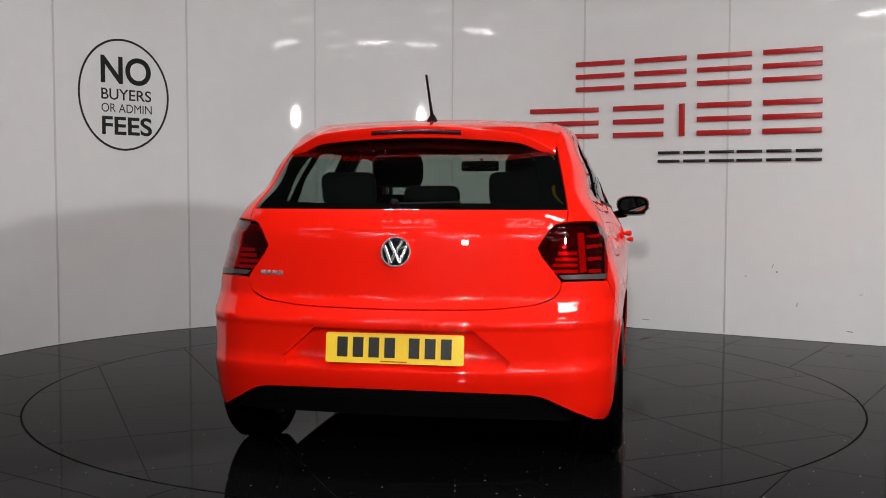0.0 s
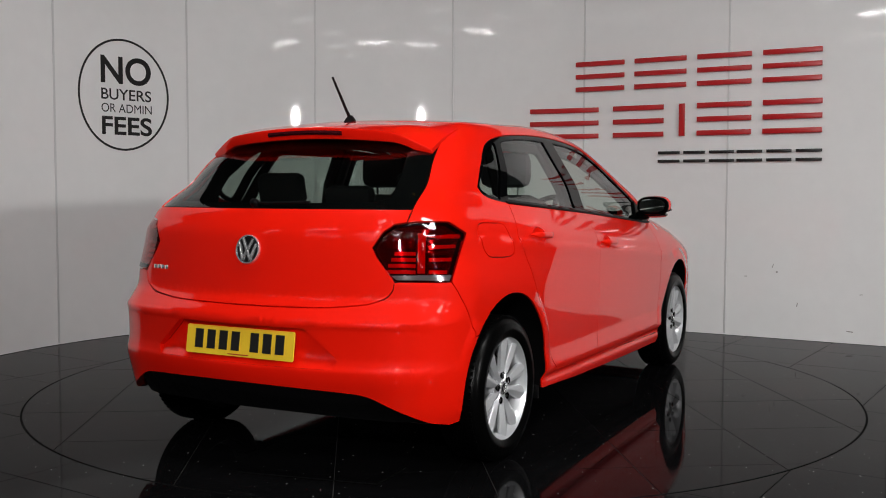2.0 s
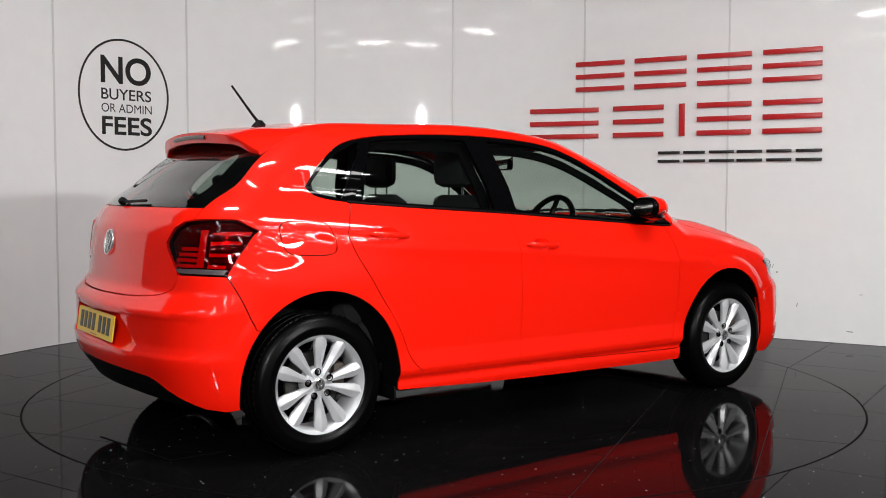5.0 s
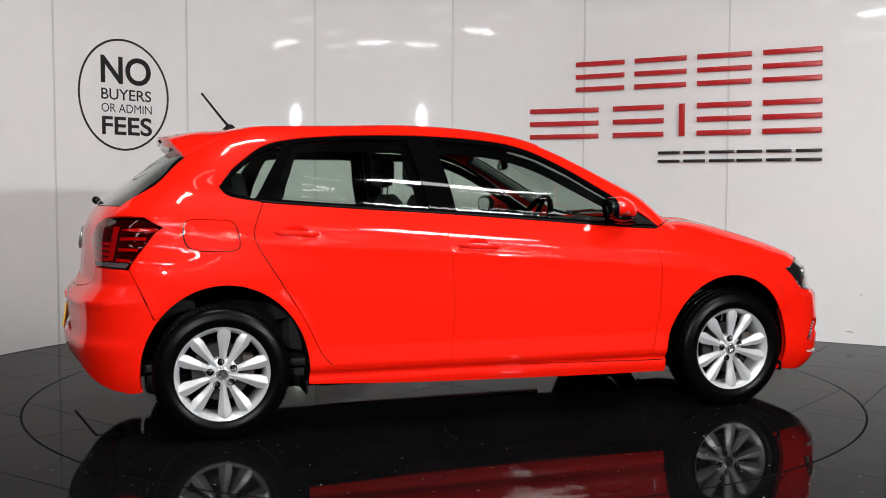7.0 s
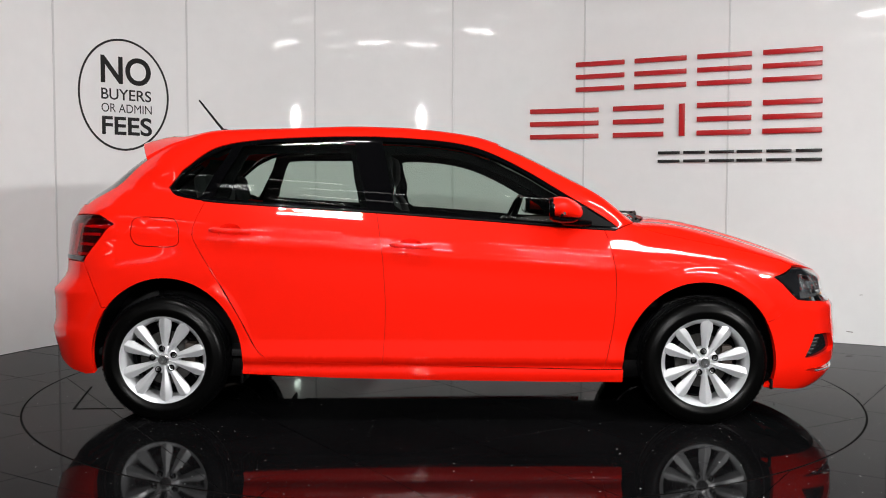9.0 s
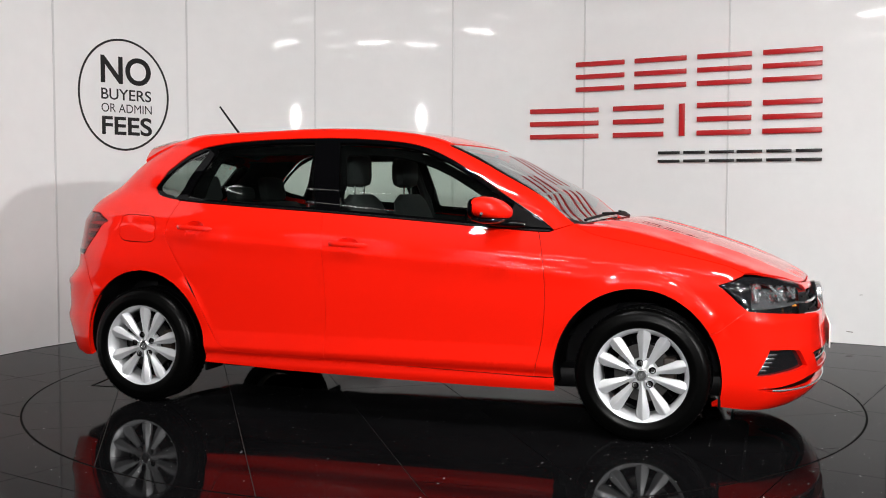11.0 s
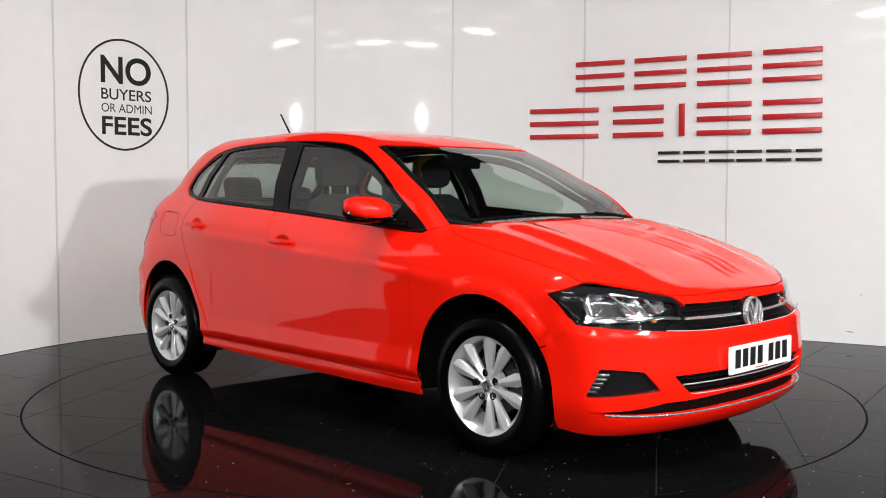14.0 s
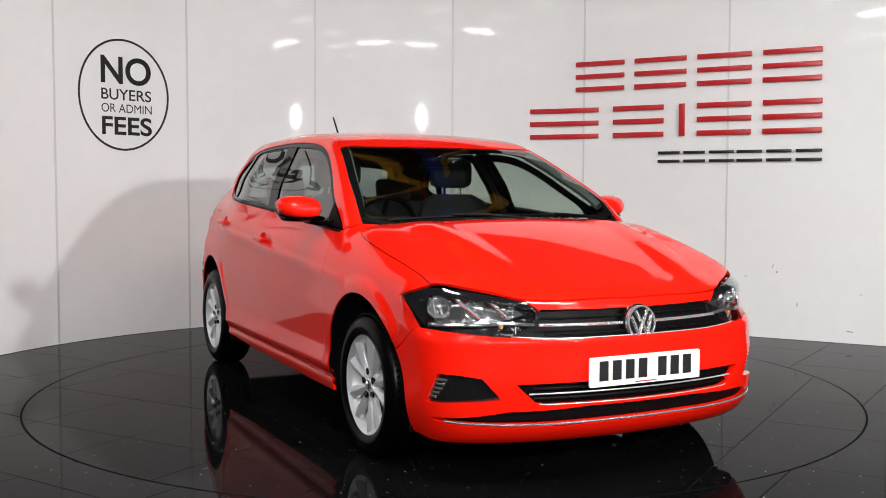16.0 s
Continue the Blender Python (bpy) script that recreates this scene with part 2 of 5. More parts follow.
def slab(name, outline, holes, z0, z1, mat, parent=None, label=""):
    """A flat plate with its upright edges."""
    v, f = fill(outline, holes)
    n = len(v)
    verts = [(x, y, z1) for x, y in v] + [(x, y, z0) for x, y in v]
    count = {}
    for t in f:
        for i in range(3):
            e = (t[i], t[(i + 1) % 3])
            count[tuple(sorted(e))] = count.get(tuple(sorted(e)), []) + [e]
    faces = [tuple(t) for t in f] + [tuple(n + i for i in t[::-1]) for t in f]
    faces += [(e[0][1], e[0][0], n + e[0][0], n + e[0][1]) for e in count.values() if len(e) == 1]
    return mesh_object(name, verts, faces, mat, parent, label)


# ---- the place: curved showroom wall, hall behind the camera, floor ----
WALL_R, WALL_C = 2.91, (-0.195, 0.0)
BEND = 59.7                                   # where the arc runs into the straight wall
WALL_H = 3.3
P0 = (WALL_C[0] + WALL_R * math.cos(radians(BEND)), WALL_C[1] + WALL_R * math.sin(radians(BEND)))
ALONG = (math.sin(radians(BEND)), -math.cos(radians(BEND)))
ARC_END = 175.0                               # where the arc runs out into the other straight wall


def wall_point(s, out=0.0):
    """The wall's face at s metres from the bend (right is positive), moved out into the room, and the way along it."""
    if s >= 0:
        x, y, d = P0[0] + s * ALONG[0], P0[1] + s * ALONG[1], ALONG
    else:
        a = min(radians(BEND) - s / WALL_R, radians(ARC_END))
        x, y, d = WALL_C[0] + WALL_R * math.cos(a), WALL_C[1] + WALL_R * math.sin(a), (math.sin(a), -math.cos(a))
        past = min(0.0, s + (radians(ARC_END - BEND)) * WALL_R)
        x, y = x + past * d[0], y + past * d[1]
    return Vector((x + d[1] * out, y - d[0] * out, 0)), Vector((d[0], d[1], 0))


def arc_s(angle):
    return -(radians(angle - BEND)) * WALL_R


def wall_panel(name, s0, s1, label):
    """One tall sheet of the wall, with thickness and a rounded edge."""
    n = max(2, int(abs(s1 - s0) / 0.06))
    gap = 0.0015
    cols = [s0 + gap + (s1 - s0 - 2 * gap) * i / n for i in range(n + 1)]
    verts, faces = [], []
    for s in cols:
        for out, z in ((-0.05, 0.002), (0.0, 0.002), (0.0, WALL_H), (-0.05, WALL_H)):
            p, _ = wall_point(s, out)
            verts.append((p.x, p.y, z))
    for i in range(n):
        a, b = 4 * i, 4 * i + 4
        for k in range(4):
            faces.append((a + k, b + k, b + (k + 1) % 4, a + (k + 1) % 4))
    faces += [(0, 1, 2, 3), (4 * n + 3, 4 * n + 2, 4 * n + 1, 4 * n)]
    ob = mesh_object(name, verts, faces, M_WALL, None)
    for poly in ob.data.polygons:
        poly.use_smooth = abs(poly.normal.z) < 0.5
    ob.data.set_sharp_from_angle(angle=radians(30))
    return tagged(ob, label, "wall", kind="structure")


SEAMS = [arc_s(ARC_END) - 1.2] + [arc_s(a) for a in (173.2, 151.1, 129.0, 107.8, 84.8, 62.6)] + [1.027, 2.2, 2.8]
for i, (a, b) in enumerate(zip(SEAMS, SEAMS[1:])):
    wall_panel("wall_panel_%d" % (i + 1), a, b, "tall glossy off-white sheet of the showroom wall")


def seam_strip(s):
    """A slim raised cover strip over a joint of two sheets."""
    bm = bmesh.new()
    p, d = wall_point(s, 0.002)
    m = Matrix.Translation((p.x, p.y, WALL_H / 2)) @ Matrix.Rotation(math.atan2(d.y, d.x), 4, "Z")
    box(0.016, 0.006, WALL_H - 0.03, (0, 0, 0), 0.002, bm)
    bm.transform(m)
    return bm


for i, s in enumerate(SEAMS[1:-1]):
    tagged(part("trim_%d" % (i + 1), seam_strip(s), M_SEAM), "slim pale cover strip over a wall joint", "trim", kind="structure")


def scuff(s, z, w, h, tilt):
    """A small dark scrape on the sheet's face."""
    p, d = wall_point(s, 0.0008)
    bm = box(w, 0.001, h, (0, 0, 0), 0.0)
    bm.transform(Matrix.Translation((p.x, p.y, z)) @ Matrix.Rotation(math.atan2(d.y, d.x), 4, "Z") @ Matrix.Rotation(radians(tilt), 4, "Y"))
    return bm


SCUFF_PANEL = bpy.data.objects["wall_panel_8"]
for s_, z_, w_, h_, tilt_ in ((1.93, 0.088, 0.045, 0.007, 6), (1.56, 0.262, 0.006, 0.030, 12), (1.41, 0.50, 0.012, 0.012, 0), (1.38, 0.545, 0.005, 0.03, 20), (2.0, 0.36, 0.02, 0.005, -8), (1.18, 0.46, 0.02, 0.005, 3)):
    part("scuff", scuff(s_, z_, w_, h_, tilt_), M_SCUFF, SCUFF_PANEL, smooth=False)
part("scuff", scuff(0.40, 0.075, 0.06, 0.006, 3), M_SCUFF, bpy.data.objects["wall_panel_7"], smooth=False)


# hall shell round the camera
def shell(name, sx, sy, sz, at, mat, label, cat):
    return tagged(part(name, box(sx, sy, sz, at), mat, smooth=False), label, cat, kind="structure")


shell("wall_south", 20, 0.2, 5.2, (0, -13.1, 2.6), M_HALL, "plain grey painted hall wall", "wall")
shell("wall_west", 0.2, 20, 5.2, (-9.1, -3.1, 2.6), M_HALL, "plain grey painted hall wall", "wall")
shell("wall_east", 0.2, 20, 5.2, (9.1, -3.1, 2.6), M_HALL, "plain grey painted hall wall", "wall")
shell("wall_north", 20, 0.2, 5.2, (0, 6.6, 2.6), M_HALL, "plain grey painted hall wall", "wall")
shell("ceiling", 20, 20, 0.2, (0, -3.2, 5.3), M_CEIL, "grey hall ceiling with hung strip lights", "ceiling")


def ceiling_light(x, y, z, ls, lw):
    root = new("ceiling_light")
    root.location = (x, y, z)
    part("frame", box(ls + 0.06, lw + 0.06, 0.08, (0, 0, 0.045), 0.006), M_LAMPCASE, root)
    part("diffuser", box(ls, lw, 0.02, (0, 0, -0.002), 0.004), M_GLOW, root, "glowing white diffuser")
    for sx in (-1, 1):
        part("cable", rod(0.004, 0.004, 5.2 - z - 0.08, Matrix.Translation((sx * ls * 0.4, 0, (5.2 - z) / 2 + 0.04)), n=8), M_BLACK, root)
    return tagged(root, "long white strip light hung from the hall ceiling", "lamp", "strip lights under the ceiling")


for lx, ly, lz, ls, lw, lp in LAMPS:
    ceiling_light(lx, ly, lz, ls, lw)
far_light = ceiling_light(-6.6, -4.4, 4.3, 1.2, 0.12)
for ix in range(6):
    for iy in range(5):
        if ix or iy:
            copy_thing(far_light, pose(-6.6 + 2.6 * ix + 0.5 * (iy % 2), -4.4 - 1.9 * iy, 4.3))



def roof_beam(a, b, mat, label):
    """A painted steel I-beam under the roof."""
    a, b = Vector(a), Vector(b)
    d = b - a
    bm = box(0.14, 0.012, d.length, (0, 0.09, 0), 0.002)
    box(0.14, 0.012, d.length, (0, -0.09, 0), 0.002, bm)
    box(0.010, 0.17, d.length, (0, 0, 0), 0.0, bm)
    bm.transform(Matrix.Translation((a + b) / 2) @ d.to_track_quat("Z", "Y").to_matrix().to_4x4())
    return tagged(part("roof_beam", bm, mat), label, "beam")


roof_beam((0.45, -0.2, 5.08), (0.95, 4.6, 5.08), M_BEAMYELLOW, "yellow painted steel beam under the roof")
roof_beam((-1.2, 3.6, 4.86), (2.6, 0.2, 4.86), M_BEAMYELLOW, "yellow painted steel cross beam under the roof")
roof_beam((0.1, 4.2, 4.66), (1.3, 0.3, 4.66), M_BEAMBLUE, "blue painted steel beam under the roof")


def flood_lamp(x, y, z):
    """A flood lamp head on a tripod stand."""
    root = new("flood_lamp_stand")
    root.location = (x, y, 0)
    way = (Vector((0, 0.4, 1.1)) - Vector((x, y, z))).normalized()
    m = Matrix.Translation((0, 0, z)) @ way.to_track_quat("-Z", "Y").to_matrix().to_4x4()
    bm = box(0.24, 0.30, 0.10, (0, 0, 0), 0.01)
    bm.transform(m)
    head = part("lamp_head", bm, M_LAMPCASE, root)
    bm = box(0.20, 0.26, 0.012, (0, 0, -0.054), 0.003)
    bm.transform(m)
    part("diffuser", bm, M_GLOW, head, "glowing white diffuser")
    part("pole", rod(0.016, 0.016, z - 0.3, Matrix.Translation((0, 0, (z - 0.3) / 2 + 0.28)), n=16), M_BLACK, root)
    for k in range(3):
        a = 2 * math.pi * k / 3
        part("leg", sweep([(0, 0, 0.75), (0.5 * math.cos(a), 0.5 * math.sin(a), 0.008)], 0.012, n=8), M_BLACK, root)
    return tagged(root, "white flood lamp on a black tripod stand", "lamp", "flood lamps behind the camera")


for fx, fy, fz, fp_ in FLOODS:
    flood_lamp(fx, fy, fz)

# ---- floor ----
GX = 9.0
ring = [(TABLE_R * 1.0022 * math.cos(2 * math.pi * i / 160), TABLE_R * 1.0022 * math.sin(2 * math.pi * i / 160)) for i in range(160)]
disc = [(TABLE_R * 0.9975 * math.cos(2 * math.pi * i / 160), TABLE_R * 0.9975 * math.sin(2 * math.pi * i / 160)) for i in range(160)]
floor = slab("floor", [(-GX, -13), (GX, -13), (GX, 6.5), (-GX, 6.5)], [], -0.10, -0.006, M_GROUT)
tagged(floor, "dark floor laid with polished black tiles", "floor", kind="structure")


def clip_tiles(angle, ox, oy, pitch, gap, x_range, y_range):
    c, s = math.cos(radians(angle)), math.sin(radians(angle))
    for i in range(*x_range):
        for j in range(*y_range):
            x0, y0, x1, y1 = ox + i * pitch + gap, oy + j * pitch + gap, ox + (i + 1) * pitch - gap, oy + (j + 1) * pitch - gap
            yield [(x * c - y * s, x * s + y * c) for x, y in ((x0, y0), (x1, y0), (x1, y1), (x0, y1))]


def clip_convex(poly, clipper):
    out = [tuple(p) for p in poly]
    for (ax, ay), (bx, by) in zip(clipper, clipper[1:] + clipper[:1]):
        src, out = out, []
        side = [(bx - ax) * (py - ay) - (by - ay) * (px - ax) for px, py in src]
        for k in range(len(src)):
            p, q, sp, sq = src[k - 1], src[k], side[k - 1], side[k]
            if (sp >= 0) != (sq >= 0):
                t = sp / (sp - sq)
                out.append((p[0] + t * (q[0] - p[0]), p[1] + t * (q[1] - p[1])))
            if sq >= 0:
                out.append(q)
        if not out:
            return []
    return out


def lay_tile(poly, holes, parent, z):
    lift = z + random.uniform(-0.0004, 0.0004)
    return slab("tile", poly, holes, -0.020, lift, M_TILE, parent)


turntable = new("turntable")
tagged(turntable, "round turntable tiled in polished black, flush with the floor", "turntable")


def build_table():
    part("base", lathe([(0, -0.0025), (TABLE_R * 0.996, -0.0025), (TABLE_R * 0.996, -0.09), (0, -0.09)], 128), M_GROUT, turntable)
    # black strip laid in the ring gap, its colour standing in for the groove's shade
    rim = lathe([(TABLE_R * 0.9966, -0.02), (TABLE_R * 0.9966, -0.0014), (TABLE_R * 1.0018, -0.0014), (TABLE_R * 1.0018, -0.02)], 160)
    part("rim", rim, M_GAPDARK, turntable, "dark strip laid in the gap round the turntable for its shade")
    inner = disc
    for poly in clip_tiles(33.7, 0.0, -0.01, 0.595, 0.0018, (-4, 4), (-4, 4)):
        cut = clip_convex(poly, inner)
        if len(cut) >= 3 and abs(sum(a[0] * b[1] - a[1] * b[0] for a, b in zip(cut, cut[1:] + cut[:1]))) > 0.004:
            lay_tile(cut, [], turntable, 0.0)
    for a, b in (((-1.969, -0.159), (-1.846, -0.722)), ((-1.850, -0.722), (-1.600, -0.703))):      # worn dark joint of a cover
        a, b = Vector((*a, 0.0008)), Vector((*b, 0.0008))
        d = b - a
        part("cover_joint", transformed(box(d.length, 0.011, 0.0012, (0, 0, 0)), Matrix.Translation((a + b) / 2) @ Matrix.Rotation(math.atan2(d.y, d.x), 4, "Z")), M_GAPDARK, turntable, "dark worn joint")


def build_floor_tiles():
    rest = []
    for poly in clip_tiles(-33.3, 0.28, -0.02, 0.61, 0.0018, (-16, 17), (-16, 14)):
        r = [math.hypot(*p) for p in poly]
        cx, cy = sum(p[0] for p in poly) / 4, sum(p[1] for p in poly) / 4
        if max(r) < TABLE_R or abs(cx) > 8.4 or cy < -12 or cy > 6 or min(r) > 7.5:
            continue
        holes = [ring] if min(r) < TABLE_R * 1.02 else []
        if holes and not (clip_convex(poly, ring)):
            holes = []
        if max(r) < 4.6:
            try:
                lay_tile(poly, holes, floor, -0.0005)
            except (IndexError, ValueError):
                pass
        else:
            rest.append(poly)
    verts, faces = [], []
    for poly in rest:
        b = len(verts)
        verts += [(x, y, -0.0005) for x, y in poly] + [(x, y, -0.02) for x, y in poly]
        faces += [(b, b + 1, b + 2, b + 3)] + [(b + (k + 1) % 4, b + k, b + 4 + k, b + 4 + (k + 1) % 4) for k in range(4)]
    tagged(mesh_object("tile_field", verts, faces, M_TILE, floor), kind="stuff")


# ---- signs on the wall ----
def bar_sign(name, label, rows, mat, depth):
    """Raised plain bars, each on short studs off the wall."""
    root = new(name)
    for s0, s1, z0, z1 in rows:
        p, d = wall_point((s0 + s1) / 2, 0.012 + depth / 2)
        bm = box(s1 - s0, depth, z1 - z0, (0, 0, 0), 0.0015)
        for k in (-0.3, 0.3):
            rod(0.006, 0.006, 0.03, Matrix.Translation(((s1 - s0) * k, depth / 2 + 0.005, 0)) @ Matrix.Rotation(math.pi / 2, 4, "X"), bm, 8)
        bm.transform(Matrix.Translation((p.x, p.y, (z0 + z1) / 2)) @ Matrix.Rotation(math.atan2(d.y, d.x), 4, "Z"))
        part("bar", bm, mat, root)
    return tagged(root, label, "sign")


def stack(boxes, z0, z1, n, fill_part=0.46):
    rows, h = [], z1 - z0
    t = h * fill_part / n
    for s0, s1 in boxes:
        if s1 - s0 < 0.1:
            rows.append((s0, s1, z0, z1))
            continue
        for k in range(n):
            zc = z0 + t / 2 + (h - t) * k / (n - 1)
            rows.append((s0, s1, zc - t / 2, zc + t / 2))
    return rows


bar_sign("red_bar_sign", "raised dark red bars in an upper row on the wall", stack([(-0.213, 0.2), (0.287, 0.704), (0.79, 1.2), (1.283, 1.702)], 1.912, 2.152, 3), M_SIGNRED, 0.02)
bar_sign("red_bar_sign", "raised dark red bars in a lower row on the wall", stack([(-0.606, -0.02), (0.112, 0.528), (0.653, 0.697), (0.793, 1.204), (1.288, 1.71)], 1.532, 1.782, 3), M_SIGNRED, 0.02)
bar_sign("black_bar_sign", "small raised black bars under the red ones", stack([(0.487, 0.66), (0.69, 0.86), (0.89, 1.08), (1.10, 1.29), (1.32, 1.50), (1.53, 1.714)], 1.327, 1.415, 2, 0.5), M_SIGNBLACK, 0.015)


def sticker():
    root = new("wall_sticker")
    tagged(root, "round black outline sticker with four lines of words on the wall", "sticker")
    s_mid, z_mid = arc_s(139.62), 1.812

    def on_wall(ob_verts, out):
        for v in ob_verts:
            p, _ = wall_point(s_mid + v.co.x, out - v.co.y)
            v.co = (p.x, p.y, z_mid + v.co.z)
    bm = bmesh.new()
    n = 96
    loops = []
    for rx, rz, y in ((0.382, 0.416, 0.0), (0.382, 0.416, -0.0015), (0.366, 0.400, -0.0015), (0.366, 0.400, 0.0)):
        loops.append([bm.verts.new((rx * math.cos(2 * math.pi * i / n), y, rz * math.sin(2 * math.pi * i / n))) for i in range(n)])
    for a, b in zip(loops, loops[1:]):
        for i in range(n):
            bm.faces.new((a[i], a[(i + 1) % n], b[(i + 1) % n], b[i]))
    on_wall(bm.verts, 0.0025)
    part("outline", bm, M_SIGNBLACK, root)
    for word, x0, x1, z0, z1, fat in (("NO", -0.187, 0.235, 0.078, 0.285, 0.022), ("BUYERS", -0.185, 0.235, -0.040, 0.043, 0.012),
                                      ("OR ADMIN", -0.185, 0.238, -0.133, -0.068, 0.0), ("FEES", -0.183, 0.238, -0.300, -0.162, 0.022)):
        cu = bpy.data.curves.new("word", "FONT")
        cu.body, cu.offset, cu.extrude = word, fat, 0.0
        tmp = new("word_shape", cu)
        me = bpy.data.meshes.new_from_object(tmp)
        bpy.data.objects.remove(tmp)
        bm = bmesh.new()
        bm.from_mesh(me)
        xs, ys = [v.co.x for v in bm.verts], [v.co.y for v in bm.verts]
        for v in bm.verts:
            fx, fz = (v.co.x - min(xs)) / (max(xs) - min(xs)), (v.co.y - min(ys)) / (max(ys) - min(ys))
            v.co = (x0 + fx * (x1 - x0), 0, z0 + fz * (z1 - z0))
        on_wall(bm.verts, 0.003)
        ob = part("lettering", bm, M_SIGNBLACK, root, smooth=False)
        bpy.data.meshes.remove(me)
    return root


sticker()


# ---- the car: one smooth outer form, cut into its panels ----
def spline(xs, ys):
    """Smooth monotone-tangent curve through a few stations."""
    xs, ys = np.array(xs, float), np.array(ys, float)
    d = np.diff(ys) / np.diff(xs)
    m = np.zeros(len(xs))
    m[0], m[-1] = d[0], d[-1]
    for i in range(1, len(xs) - 1):
        m[i] = 0 if d[i - 1] * d[i] <= 0 else 2 * d[i - 1] * d[i] / (d[i - 1] + d[i])
    def f(x):
        x = np.asarray(x, float)
        i = np.clip(np.searchsorted(xs, x) - 1, 0, len(xs) - 2)
        h = xs[i + 1] - xs[i]
        t = (x - xs[i]) / h
        inside = (2*t**3-3*t**2+1)*ys[i] + (t**3-2*t**2+t)*h*m[i] + (-2*t**3+3*t**2)*ys[i+1] + (t**3-t**2)*h*m[i+1]
        low, high = ys[0] + (x - xs[0]) * m[0], ys[-1] + (x - xs[-1]) * m[-1]
        return np.where(x < xs[0], low, np.where(x > xs[-1], high, inside))
    return f

def step(a, b, x):
    t = np.clip((x - a) / (b - a), 0, 1)
    return t * t * (3 - 2 * t)

def smax(a, b, k):
    h = np.maximum(k - np.abs(a - b), 0) / k
    return np.maximum(a, b) + h * h * k / 4

# half width by height, measured against the falling shoulder line
SECTION = spline([0.1, 0.2, 0.243, 0.272, 0.3, 0.318, 0.385, 0.402, 0.5, 0.62, 0.74, 0.79, 0.805, 0.817, 0.86, 0.92, 0.965, 1.0, 1.1, 1.2, 1.3, 1.38, 1.5],
    [0.7638, 0.8188, 0.8320, 0.8270, 0.8380, 0.8430, 0.8440, 0.8445, 0.8490, 0.8550, 0.8582, 0.8630, 0.8635, 0.8545, 0.8438, 0.8115, 0.7804, 0.7579, 0.7277, 0.6749, 0.6208, 0.5776, 0.4913])
PLAIN_SECTION = spline([0.1, 0.2, 0.243, 0.272, 0.3, 0.318, 0.385, 0.402, 0.5, 0.62, 0.70, 0.78, 0.86, 0.92, 0.965, 1.0, 1.1, 1.2, 1.3, 1.38, 1.5],
    [0.7638, 0.8188, 0.8320, 0.8270, 0.8380, 0.8430, 0.8440, 0.8445, 0.8490, 0.8550, 0.8578, 0.8570, 0.8420, 0.8115, 0.7804, 0.7579, 0.7277, 0.6749, 0.6208, 0.5776, 0.4913])
PLAN = spline([-2.1, -1.9, -1.6, -1.27, -0.8, 0.0, 0.8, 1.27, 1.55, 1.8, 2.1],
    [-0.0426, -0.024, -0.0274, -0.0164, -0.002, 0.0, 0.0, -0.0093, -0.0319, -0.0619, -0.1108])
REAR = spline([0.15, 0.25, 0.34, 0.405, 0.428, 0.455, 0.48, 0.58, 0.600, 0.612, 0.63, 0.66, 0.7, 0.76, 0.87, 0.938, 0.948, 0.958, 1.0, 1.03, 1.13, 1.24, 1.33, 1.45],
    [-1.8736, -1.9257, -1.9500, -1.9680, -1.9700, -1.9610, -1.9570, -1.9590, -1.9640, -1.9645, -1.9500, -1.9235, -1.8954, -1.8899, -1.8796, -1.8690, -1.8670, -1.8570, -1.8347, -1.8125, -1.6807, -1.5641, -1.455, -1.3])
FRONT = spline([0.1, 0.14, 0.18, 0.22, 0.26, 0.38, 0.5, 0.54, 0.57, 0.62, 0.68, 0.75],
    [1.8568, 1.9418, 2.0069, 2.0423, 2.0598, 2.0668, 2.0551, 2.0527, 2.0309, 2.0001, 1.9903, 1.9303])
TOP = spline([-1.8, -1.5, -1.3, -1.0, -0.7, -0.4, -0.2, 0.0, 0.2, 0.4, 0.6, 0.8, 0.955, 0.985, 1.05, 1.15, 1.24, 1.38, 1.52, 1.67, 1.81, 1.9, 1.97, 2.03],
    [1.3241, 1.3761, 1.4005, 1.4194, 1.427, 1.4358, 1.4311, 1.4158, 1.3843, 1.3111, 1.2133, 1.1059, 0.9852, 0.9716, 0.9709, 0.9625, 0.9450, 0.9105, 0.8690, 0.8180, 0.7640, 0.7285, 0.6990, 0.6508])

